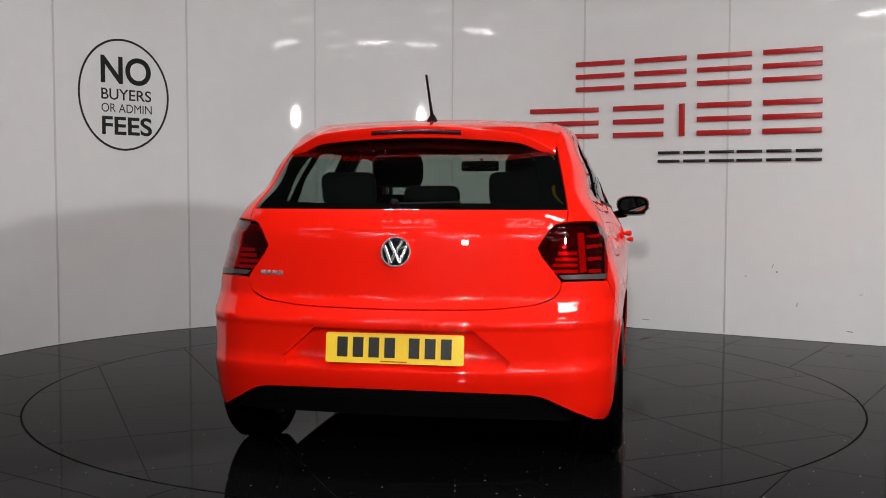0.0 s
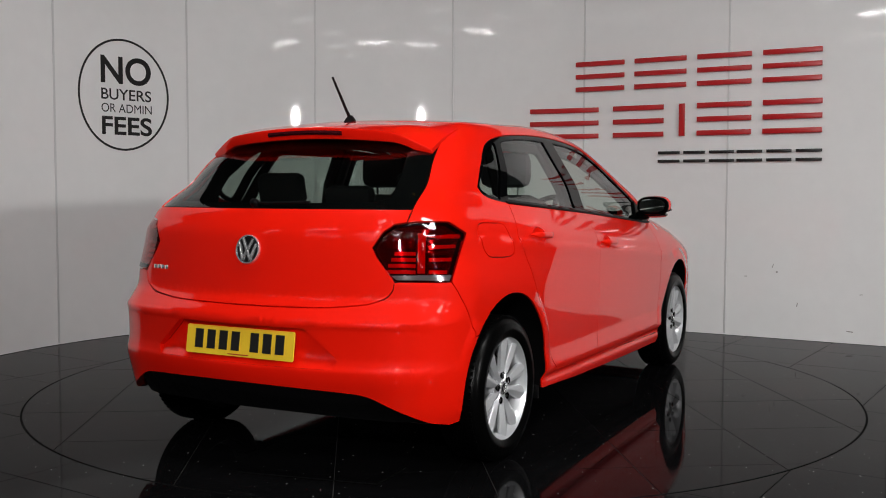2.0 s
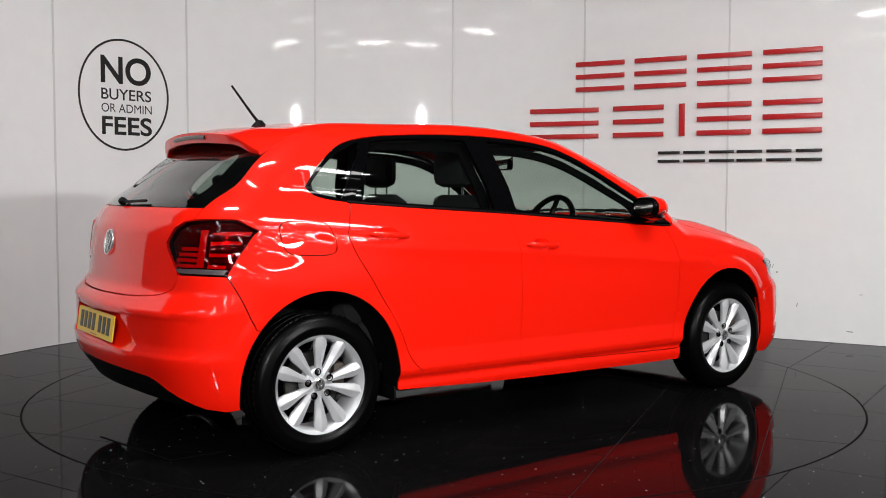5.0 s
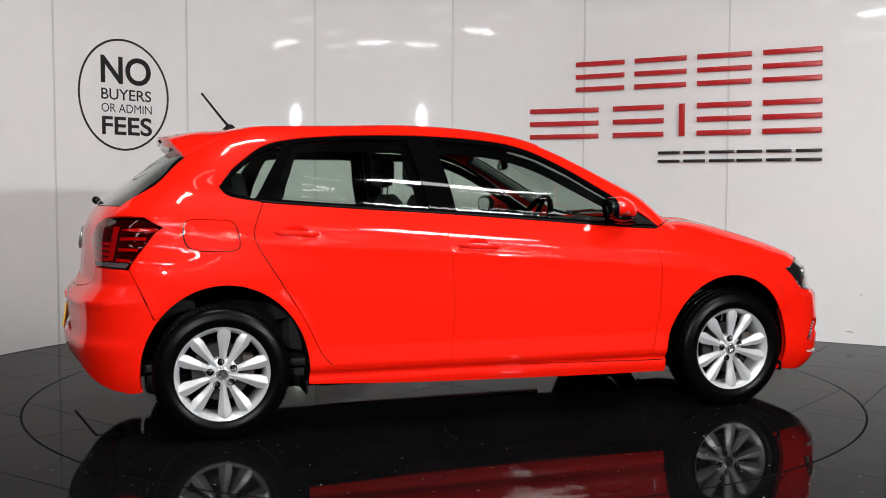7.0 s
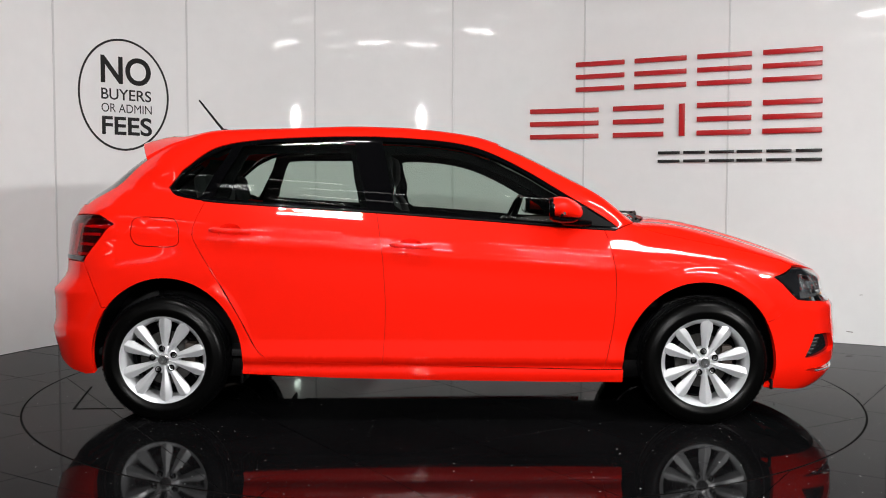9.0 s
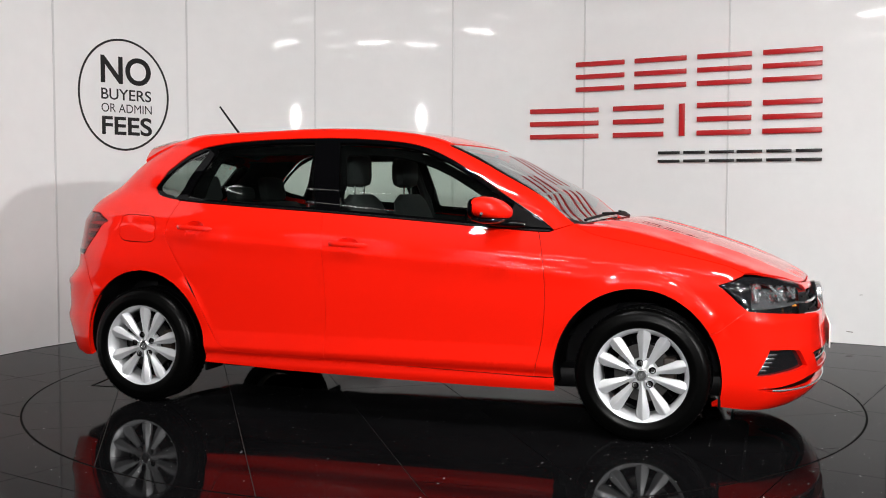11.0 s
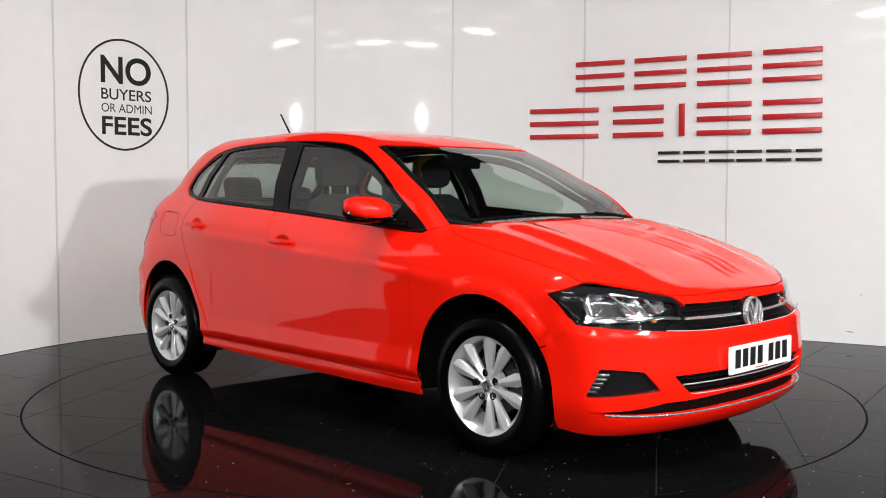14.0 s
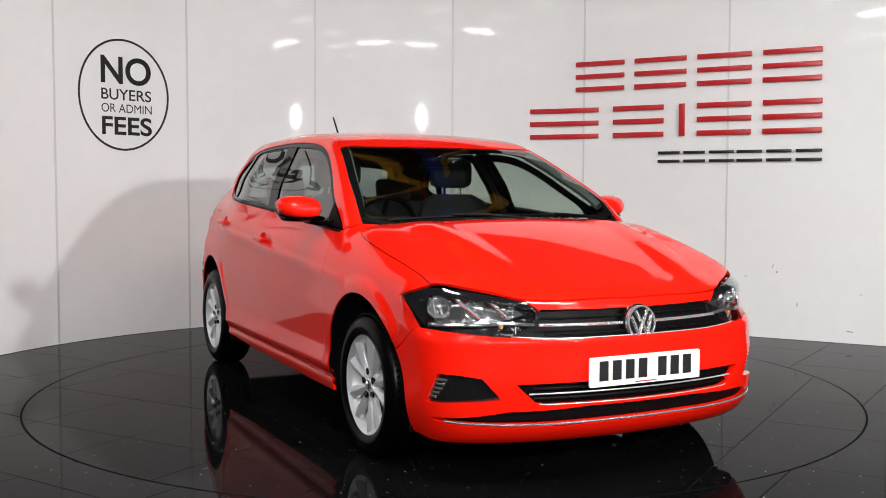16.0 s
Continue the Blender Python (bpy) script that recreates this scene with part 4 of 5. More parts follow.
def bumpers():
    foot = on_rear(bend(GATE_FOOT, 40))
    lamp = outward(line([(-1.66, -.776, .758), (-1.798, -.612, .762)], 0.02))
    seam = on_side(line([(-1.56, .545), (-1.62, .68), (-1.66, .758)], 0.02))
    arch_line = on_side(arch(*REAR_ARCH, 140, 190, 18))
    low = on_side(line([(-1.612, .225), (-1.66, .218)], 0.02))
    skirt = on_rear(bend([(-.735, .232), (-.70, .255), (-.61, .306), (-.54, .339), (-.45, .350), (-.2, .359), (0, .362)], 40))
    recess = on_rear(np.concatenate([line([(-.30, .583), (.30, .583)]), line([(.30, .583), (.435, .470), (.415, .440)])[1:], line([(.415, .440), (-.415, .440)])[1:], line([(-.415, .440), (-.435, .470), (-.30, .583)])[1:-1]]))
    half = np.concatenate([foot[::-1], lamp[::-1][1:], seam[::-1][1:], arch_line, low, skirt])
    rear = panel("rear_bumper", both(half), M_PAINT, car, holes=[recess], spacing=0.012, lip=0.03, rows=REAR_LINES + ARCHES)
    panel("plate_recess", recess, M_PAINT, rear, gap=-0.001, lip=0, spacing=0.012, shape=lambda p: -0.030 * step(.440, .490, p[:, 2]) - 0.002)
    dlow = on_rear(bend([(-.70, .215), (-.5, .225), (-.25, .235), (0, .236)], 30))
    panel("diffuser", both(np.concatenate([skirt[::-1], on_rear(line([(-.74, .235), (-.70, .215)], 0.02)), dlow])), M_BLACK, rear, lift=-0.012, lip=0.05, gap=-0.002, label="black plastic lower valance", shape=lambda p: -0.03 * step(.33, .25, p[:, 2]))
    # front
    edge = on_top(bend(BONNET_EDGE, 40))
    h0 = int(np.argmin(np.linalg.norm(edge - np.array([1.920, -.456, .690]), axis=1)))
    inner = outward(line([(1.922, -.456, .691), (1.954, -.410, .650), (1.965, -.423, .598), (1.954, -.533, .564), (1.87, -.665, .573), (1.712, -.792, .590)], 0.02))
    joint = on_side(line([(1.70, 0.583), (1.60, 0.50)], 0.02))
    arch_f = on_side(arch(*FRONT_ARCH, 31, -14, 18))
    base = outward(bend([(1.60, -.78, .160), (1.70, -.76, .152), (1.80, -.70, .150), (1.92, -.52, .152), (1.985, -.25, .152), (1.99, 0, .152)], 40))
    grille = both(on_front(np.concatenate([line([(0, .650), (-.2, .651), (-.405, .655)]), line([(-.405, .655), (-.422, .604), (-.530, .565)])[1:], line([(-.530, .565), (-.334, .557), (0, .556)])[1:]])))
    lowgrille = both(on_front(np.concatenate([line([(0, .392), (-.525, .390)]), line([(-.525, .390), (-.452, .322)])[1:], line([(-.452, .322), (-.41, .316), (0, .313)])[1:]])))
    slot = both(outward(np.concatenate([line([(2.06, 0, .300), (2.05, -.23, .300), (1.974, -.552, .289), (1.758, -.776, .256)]), line([(1.758, -.776, .256), (1.831, -.734, .241), (1.964, -.546, .234), (2.037, -.22, .234), (2.05, 0, .235)])[1:]])))
    fog = outward(np.concatenate([line([(1.815, -.762, .421), (1.87, -.70, .420), (1.92, -.636, .411)], 0.02), line([(1.92, -.636, .411), (1.952, -.577, .340)], 0.02)[1:], line([(1.952, -.577, .340), (1.86, -.70, .325), (1.765, -.787, .312)], 0.02)[1:], line([(1.765, -.787, .312), (1.815, -.762, .421)], 0.02)[1:-1]]))
    fog_l = fog[::-1] * np.array([1, -1, 1])
    half = np.concatenate([edge[h0:][::-1], inner[1:], joint, arch_f, base])
    front = panel("front_bumper", both(half), M_PAINT, car, holes=[grille, lowgrille, slot, fog, fog_l], spacing=0.012, lip=0.03, rows=FRONT_LINES + ARCHES)
    panel("grille", grille, M_BLACK, front, lift=-0.032, lip=0, gap=-0.006, label="black upper grille with a chrome bar")
    panel("lower_grille", lowgrille, M_BLACK, front, lift=-0.045, lip=0, gap=-0.006, label="black lower grille")
    panel("lower_slot", slot, M_BLACK, front, lift=-0.035, lip=0, gap=-0.006, label="black slot in the lower bumper")
    fr, fl = panel("fog_lamp_bezel", fog, M_GLOSSBLACK, front, lift=-0.022, lip=0, gap=-0.006, mirror=True, label="black bezel of the lower lamp")

    def rail(name, yz, r, mat, lift, parent, label=""):
        p = on_front(np.array(yz))
        q = p + gradient(p) * lift
        full = np.concatenate([q, (q * np.array([1, -1, 1]))[::-1][1:]])
        return part(name, sweep(full, r, n=8), mat, parent, label)
    rail("grille_bar", bend([(-.418, .603), (-.2, .600), (0, .599)], 14), 0.0062, M_CHROME, -0.004, front, "chrome bar across the grille")
    for zz in (.578, .626):
        rail("slat", bend([(-.40, zz), (-.2, zz), (0, zz)], 12), 0.0045, M_BLACK, -0.020, front)
    rail("grille_edge", bend([(-.530, .5650), (-.334, .5570), (0, .5560)], 14), 0.0024, M_ALLOY, -0.004, front, "thin silver edge")
    for zz in (.335, .372):
        rail("slat", bend([(-.46, zz), (-.2, zz), (0, zz)], 12), 0.0055, M_BLACK, -0.02, front)
    rail("grille_bar", bend([(-.480, .354), (-.25, .354), (0, .354)], 12), 0.0030, M_ALLOY, -0.010, front, "grey bar across the lower grille")
    rail("grille_edge", bend([(-.443, .3205), (-.40, .315), (0, .3125)], 12), 0.0020, M_ALLOY, -0.003, front)
    p = outward(np.array(bend([(1.82, -.740, .2475), (1.88, -.672, .2440), (1.964, -.546, .2395), (2.037, -.22, .2395), (2.05, 0, .2405)], 30)))
    p = p + gradient(p) * -0.004
    part("slot_edge", sweep(np.concatenate([p, (p * np.array([1, -1, 1]))[::-1][1:]]), 0.0042, n=6), M_CHROME, front)
    for nm, holder, pts in (("joint_flange", front, [(1.592, .494), (1.618, .480), (1.735, .572), (1.69, .615), (1.585, .515)]),):
        panel(nm, on_side(line(pts + pts[:1], 0.02)[:-1]), M_PAINT, holder, lift=-0.0045, lip=0, gap=0, mirror=True)
    # daytime lamps: small stacked segments at the outer end of each bezel
    for sgn in (1, -1):
        bez = fr if sgn > 0 else fl
        for k in range(5):
            c = outward(np.array([(1.812 - 0.011 * k, -.752 - 0.0055 * k, .402 - 0.0165 * k)]))[0]
            n = gradient(c[None])[0]
            c = (c - n * 0.012) * np.array([1, sgn, 1])
            n = n * np.array([1, sgn, 1])
            m = Matrix.Translation(c) @ Vector(n).to_track_quat("Y", "Z").to_matrix().to_4x4()
            part("lamp_segment", transformed(box(0.05, 0.012, 0.0105, (0, 0, 0), 0.002), m), M_REFLECT, bez)
    return rear, front


def transformed(bm, m):
    bm.transform(m)
    return bm


rear_bumper, front_bumper = bumpers()


# ---- wheels ----
def wheel(name, x, z, sgn):
    """Ten-spoke alloy wheel with its tyre; local z points out of the car."""
    root = new(name)
    root.parent = car
    root.matrix_basis = Matrix.Translation((x, sgn * 0.743, z)) @ Matrix.Rotation(radians(90) * -sgn, 4, "X")
    tagged(root, "black tyre on a silver ten-spoke alloy wheel")
    R = 0.2965
    part("tyre", lathe([(0.199, -0.085), (0.205, -0.094), (0.232, -0.098), (0.262, -0.097), (0.281, -0.086), (0.2925, -0.070), (R, -0.045), (R, -0.030), (R - 0.006, -0.028), (R - 0.006, -0.023), (R, -0.021), (R, 0.021), (R - 0.006, 0.023), (R - 0.006, 0.028), (R, 0.030), (R, 0.045),
                        (0.2925, 0.070), (0.281, 0.086), (0.262, 0.097), (0.250, 0.0975), (0.247, 0.0995), (0.236, 0.0995), (0.232, 0.098), (0.2145, 0.095), (0.2085, 0.090), (0.199, 0.080)], 96), M_TYRE, root)
    bm = bmesh.new()
    for i in range(72):           # tread blocks along the shoulder
        a = 2 * math.pi * i / 72
        for s2 in (-1, 1):
            box(0.006, 0.014, 0.022, (0, 0, 0), 0, bm, Matrix.Rotation(a, 4, "Z") @ Matrix.Translation((0.2920, 0, s2 * 0.0590)) @ Matrix.Rotation(s2 * 0.16, 4, "Y"))
    tagged(part("tread", bm, M_TYRE, root, smooth=False), kind="stuff")
    part("rim", lathe([(0.192, -0.080), (0.185, -0.05), (0.180, 0.02), (0.184, 0.062), (0.194, 0.074), (0.2005, 0.082), (0.2065, 0.0885), (0.2080, 0.0865), (0.2078, 0.080), (0.200, 0.070), (0.197, -0.08)], 96), M_ALLOY, root)
    for k in range(10):
        a = 2 * math.pi * k / 10 + (0.05 if k % 2 else -0.05) + math.pi / 10
        bm = bmesh.new()
        prof = [  # radius, half width, front height, crown
            (0.026, 0.0090, 0.066, 0.003), (0.060, 0.0125, 0.070, 0.004), (0.100, 0.0185, 0.074, 0.005), (0.140, 0.0255, 0.078, 0.005), (0.163, 0.0295, 0.080, 0.005), (0.187, 0.0265, 0.081, 0.004), (0.2020, 0.0250, 0.080, 0.002)]
        rings = []
        for r, w, h, c in prof:
            pts = [(-w, h - 0.024), (-w, h - 0.013), (-w * 0.90, h - 0.0100), (-w * 0.10, h + c * 0.3), (w * 0.10, h + c * 0.3), (w * 0.90, h - 0.0070), (w, h - 0.010), (w, h - 0.024)]
            rings.append([bm.verts.new((r, y, q)) for y, q in pts])
        for A, B in zip(rings, rings[1:]):
            for i in range(8):
                bm.faces.new((A[i], A[(i + 1) % 8], B[(i + 1) % 8], B[i]))
        bm.faces.new(rings[0])
        bm.faces.new(rings[-1][::-1])
        bm.transform(Matrix.Rotation(a, 4, "Z"))
        part("spoke", bm, M_ALLOY, root, angle=9)
    part("hub", lathe([(0, 0.064), (0.055, 0.064), (0.066, 0.060), (0.071, 0.045), (0.071, 0.02), (0, 0.02)], 48), M_ALLOY, root)
    part("hub_cap", lathe([(0, 0.0765), (0.012, 0.0765), (0.023, 0.0745), (0.0275, 0.0715), (0.0285, 0.066), (0.0285, 0.055), (0, 0.055)], 40), M_CHROME, root, "small round hub cap")
    part("cap_disc", lathe([(0, 0.0778), (0.019, 0.0772), (0.020, 0.0752), (0, 0.075)], 32), M_GLOSSBLACK, root)
    for x0, y0, x1, y1 in ((-.42, .70, 0, -.1), (.42, .70, 0, -.1), (-.72, .40, -.30, -.72), (.72, .40, .30, -.72), (-.30, -.72, 0, -.05), (.30, -.72, 0, -.05)):
        part("cap_bar", sweep([(x0 * 0.021, y0 * 0.021, 0.0776), (x1 * 0.021, y1 * 0.021, 0.0778)], 0.0017, n=6), M_CHROME, root)
    for k in range(5):
        a = 2 * math.pi * k / 5 + 0.45
        m = Matrix.Rotation(a, 4, "Z") @ Matrix.Translation((0.053, 0, 0))
        part("bolt_well", lathe([(0.0155, 0.0735), (0.0135, 0.0742), (0.0120, 0.0735), (0.0115, 0.0655), (0, 0.0655)], 20, m=m), M_TRIM, root, "dark round bolt recess")
        part("bolt", lathe([(0, 0.0712), (0.0065, 0.0712), (0.0080, 0.0695), (0.0080, 0.060), (0, 0.06)], 6, m=m), M_STEEL, root)
    part("brake_disc", lathe([(0.07, 0.012), (0.128, 0.012), (0.128, -0.010), (0.07, -0.010)], 48), M_STEEL, root)
    part("caliper", box(0.055, 0.11, 0.07, (0.115, 0.02, 0.0), 0.012), M_RUST, root)
    part("brake_shield", lathe([(0.0, -0.02), (0.17, -0.02), (0.178, -0.03), (0.0, -0.03)], 40), M_TRIM, root)
    return root


for sgn in (-1, 1):
    wheel("rear_wheel", -1.275, 0.297, sgn)
    wheel("front_wheel", 1.278, 0.295, sgn)


def wheel_house(cx, cz, sgn, name):
    """Black liner inside the arch."""
    bm = bmesh.new()
    n = 40
    angles = [radians(-8 + 196 * i / n) for i in range(n + 1)]
    rows = []
    for depth, k in ((0.006, 1.0), (0.03, 1.012), (0.08, 1.02), (0.34, 1.02)):
        edge = on_side([(cx + 0.362 * math.cos(a), cz + 0.392 * math.sin(a)) for a in angles])
        rows.append([bm.verts.new((cx + 0.362 * k * math.cos(a), sgn * (-e[1] - depth), cz + 0.392 * k * math.sin(a))) for a, e in zip(angles, edge)])
    for A, B in zip(rows, rows[1:]):
        for i in range(n):
            bm.faces.new((A[i], A[i + 1], B[i + 1], B[i]))
    bm.faces.new(rows[-1])
    return part(name, bm, M_BLACK, car)


for sgn in (-1, 1):
    wheel_house(*REAR_ARCH, sgn, "wheel_arch_liner")
    wheel_house(*FRONT_ARCH, sgn, "wheel_arch_liner")
    part("mud_guard", box(0.012, 0.16, 0.06, (-0.905, sgn * 0.735, 0.215), 0.004), M_BLACK, car)
    part("mud_guard", box(0.012, 0.16, 0.05, (1.606, sgn * 0.700, 0.185), 0.004), M_BLACK, car)


def underbody():
    bm = box(3.3, 1.30, 0.10, (0.05, 0, 0.235), 0.03)
    part("floor_pan", bm, M_BLACK, car)
    part("floor_pan", box(1.70, 1.52, 0.06, (0, 0, 0.235), 0.02), M_BLACK, car)
    part("silencer", box(0.22, 0.62, 0.13, (-1.62, 0.05, 0.275), 0.05), M_STEEL, car)
    part("rear_axle", sweep([(-1.275, -0.66, 0.297), (-1.15, -0.55, 0.26), (-1.12, 0, 0.25), (-1.15, 0.55, 0.26), (-1.275, 0.66, 0.297)], 0.035, n=10), M_BLACK, car)
    part("bumper_carrier", box(0.40, 1.10, 0.42, (-1.56, 0, 0.52), 0.05), M_BLACK, car)
    part("engine_cover", box(0.78, 1.10, 0.36, (1.50, 0, 0.42), 0.06), M_BLACK, car)


underbody()


# ---- lamps, badges, plates ----
def tail_lamp():
    lens, twin = panel("tail_lamp", TAIL, M_REDGLASS, car, lift=0.002, lip=0.02, spacing=0.016, mirror=True, label="dark red tail lamp with a clear lower strip")
    for holder, sgn in ((lens, 1), (twin, -1)):
        flip = np.array([1, sgn, 1])

        def inner(name, pts, mat, lift, label=""):
            lp = outward(np.array(pts))
            ob = panel(name, lp, mat, holder, lift=lift, lip=0.008, spacing=0.02, gap=0.0)
            if sgn < 0:
                me = ob.data
                me.transform(Matrix.Diagonal((1, -1, 1, 1)))
                me.flip_normals()
            if label:
                tagged(ob, label)
        inner("lamp_housing", TAIL, M_LAMPDARK, -0.035)
        for k, (y0, y1) in enumerate(((.790, .804), (.813, .827), (.836, .850), (.859, .873), (.882, .896), (.905, .919), (.928, .938))):
            t0 = (y0 - .757) / (.936 - .757)
            xo = -1.66 + t0 * .145
            inner("light_bar", line([(-1.71, -.715, y0), (xo - .03, -.768, y0), (xo - .03, -.768, y1), (-1.71, -.715, y1)], 0.03), M_LAMPRED if k % 2 == 0 else M_LAMPDARK, -0.014)
            if k < 4:
                inner("light_bar", line([(-1.79, -.605 + 0.014 * (3 - k) * 0.9, y0), (-1.745, -.675, y0), (-1.745, -.675, y1), (-1.79, -.605 + 0.014 * (3 - k) * 0.9, y1)], 0.03), M_LAMPRED, -0.014)
        inner("light_column", line([(-1.742, -.680, .792), (-1.722, -.702, .792), (-1.722, -.702, .945), (-1.742, -.680, .945)], 0.03), M_LAMPRED, -0.008, "bright red upright light guide")
        inner("upper_block", line([(-1.80, -.570, .884), (-1.75, -.668, .884), (-1.75, -.668, .935), (-1.785, -.585, .940)], 0.03), M_LAMPDARK, -0.010)
        inner("clear_strip", line([(-1.79, -.618, .768), (-1.74, -.68, .766), (-1.667, -.770, .763), (-1.65, -.770, .782), (-1.74, -.68, .784), (-1.80, -.60, .784)], 0.03), M_LAMPSTRIP, 0.0035, "clear lower lens strip")


tail_lamp()


def head_lamp():
    lens, twin = panel("head_lamp", HEAD, M_CLEAR, car, lift=0.001, lip=0.02, spacing=0.014, mirror=True, label="clear head lamp with bright reflectors inside")
    for holder, sgn in ((lens, 1), (twin, -1)):
        def inner(name, pts, mat, lift, lip=0.006, label=""):
            ob = panel(name, outward(np.array(pts)), mat, holder, lift=lift, lip=lip, spacing=0.016, gap=0.0)
            if sgn < 0:
                ob.data.transform(Matrix.Diagonal((1, -1, 1, 1)))
                ob.data.flip_normals()
            if label:
                tagged(ob, label)
        inner("lamp_housing", HEAD, M_GLOSSBLACK, -0.050)
        inner("reflector_panel", line([(1.72, -.755, .615), (1.71, -.735, .700), (1.80, -.630, .697), (1.89, -.500, .675), (1.93, -.455, .640), (1.90, -.56, .615), (1.80, -.69, .610)], 0.03), M_REFLECT, -0.044, label="bright reflector back")
        inner("side_mask", line([(1.612, -.815, .697), (1.68, -.755, .730), (1.70, -.745, .700), (1.715, -.772, .598)], 0.03), M_GLOSSBLACK, -0.004)
        inner("upper_mask", line([(1.607, -.818, .698), (1.695, -.744, .735), (1.79, -.642, .726), (1.86, -.548, .709), (1.92, -.454, .688), (1.945, -.418, .655), (1.90, -.48, .672), (1.80, -.622, .695), (1.70, -.733, .706)], 0.03), M_GLOSSBLACK, -0.006)
        inner("light_strip", line([(1.73, -.765, .610), (1.80, -.70, .612), (1.87, -.62, .615), (1.92, -.52, .618), (1.955, -.43, .612), (1.957, -.43, .603), (1.92, -.525, .608), (1.87, -.625, .603), (1.80, -.705, .600), (1.73, -.77, .598)], 0.03), M_REFLECT, -0.012, label="bright strip along the lamp's foot")
        # bowl reflectors and bulbs
        for cx, cy, cz, r in ((1.735, -.720, .662, .040), (1.82, -.615, .655, .037), (1.89, -.515, .648, .027)):
            c = outward(np.array([(cx, cy, cz)]))[0]
            c = (c + np.array([-0.020, 0.008, 0])) * np.array([1, sgn, 1])
            m = Matrix.Translation(c) @ Vector((0.92, -0.38 * sgn, 0.05)).to_track_quat("Z", "Y").to_matrix().to_4x4()
            part("reflector", lathe([(0.006, -0.040), (r * 0.55, -0.034), (r * 0.85, -0.018), (r, 0.0), (r * 1.07, 0.001), (r * 1.07, -0.008)], 28, m=m), M_REFLECT, holder)
            part("bulb", lathe([(0, -0.006), (0.006, -0.009), (0.008, -0.016), (0.008, -0.038), (0, -0.038)], 14, m=m), M_CHROME, holder)
        for y0, z0, y1, z1 in ((-.655, .690, -.60, .625), (-.555, .680, -.50, .628), (-.745, .690, -.735, .630)):
            a, b = (outward(np.array([(1.75 if y < -.6 else 1.84, y, z)]))[0] + np.array([-0.016, 0, 0]) for y, z in ((y0, z0), (y1, z1)))
            part("lamp_fin", sweep([a * np.array([1, sgn, 1]), b * np.array([1, sgn, 1])], 0.006, n=6), M_CHROME, holder)
        c = outward(np.array([(1.868, -.53, .598)]))[0] * np.array([1, sgn, 1])
        part("indicator_bulb", lathe([(0, 0.008), (0.005, 0.006), (0.006, -0.01), (0, -0.01)], 12, m=Matrix.Translation(c - np.array([0.018, 0, 0])) @ Matrix.Rotation(math.pi / 2, 4, "Y")), M_ORANGE, holder)


head_lamp()


def badge(name, at, normal, r, label, parent):
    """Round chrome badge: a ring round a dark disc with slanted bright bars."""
    m = Matrix.Translation(at) @ Vector(normal).to_track_quat("Z", "Y").to_matrix().to_4x4()
    root = part(name, lathe([(0, -0.006), (r * 0.9, -0.006), (r * 0.9, 0.004), (0, 0.006)], 40, m=m), M_GLOSSBLACK, parent, label)
    part("ring", lathe([(r, -0.012), (r, 0.004), (r * 0.965, 0.009), (r * 0.90, 0.009), (r * 0.86, 0.004), (r * 0.86, -0.01)], 48, m=m), M_CHROME, root, "chrome ring")
    for x0, y0, x1, y1 in ((-.42, .70, 0, -.1), (.42, .70, 0, -.1), (-.72, .40, -.30, -.72), (.72, .40, .30, -.72), (-.30, -.72, 0, -.05), (.30, -.72, 0, -.05)):
        p, q = m @ Vector((x0 * r, y0 * r, 0.006)), m @ Vector((x1 * r, y1 * r, 0.008))
        part("bar", sweep([p, q], r * 0.11, n=8), M_CHROME, root)
    return root


rp = on_rear(np.array([(0.0, .868)]))[0]
badge("rear_badge", rp, gradient(rp[None])[0] + np.array([0, 0, 0.05]), 0.058, "round chrome badge on the tailgate", gate)
fp = on_front(np.array([(0.0, .597)]))[0]
badge("front_badge", fp + np.array([0.018, 0, 0]), (0.97, 0, 0.12), 0.066, "round chrome badge on the grille", front_bumper)
part("badge_mount", lathe([(0.066, -0.05), (0.070, 0.0), (0.055, 0.008), (0, 0.008)], 32, m=Matrix.Translation(fp + np.array([0.002, 0, 0])) @ Matrix.Rotation(radians(83), 4, "Y")), M_GLOSSBLACK, front_bumper)

for k in range(4):      # small chrome bars where the model name stands
    p = on_rear(np.array([(0.545 - 0.026 * k, .779)]))[0]
    part("name_bar", transformed(box(0.021, 0.005, 0.017, (0, 0, 0), 0.002), Matrix.Translation(p) @ Matrix.Rotation(radians(90 - 12), 4, "Z")), M_CHROME, gate)


def number_plate(name, at, tilt, face, mat, label, parent):
    """A plate whose characters are plain bars."""
    m = Matrix.Translation(at) @ Matrix.Rotation(radians(90 if face > 0 else -90), 4, "Z") @ Matrix.Rotation(radians(tilt), 4, "X")
    bm = bmesh.new()
    box(0.520, 0.006, 0.111, (0, 0, 0), 0.0, bm)
    up = [e for e in bm.edges if abs((e.verts[0].co - e.verts[1].co).normalized().y) > 0.9]
    bmesh.ops.bevel(bm, geom=up, offset=0.008, segments=4, affect="EDGES", profile=0.5)
    root = part(name, transformed(bm, m), mat, parent, label, smooth=False)
    xs = [-.192, -.132, -.072, -.012, .080, .140, .200]
    for x in xs:
        part("character_bar", transformed(box(0.040, 0.002, 0.074, (x - 0.004, -0.0038, 0.003), 0.0), m), M_INK, root, smooth=False)
    part("maker_bar", transformed(box(0.10, 0.001, 0.004, (0.0, -0.0034, -0.048), 0.0), m), M_SIGNRED, root, smooth=False)
    return root


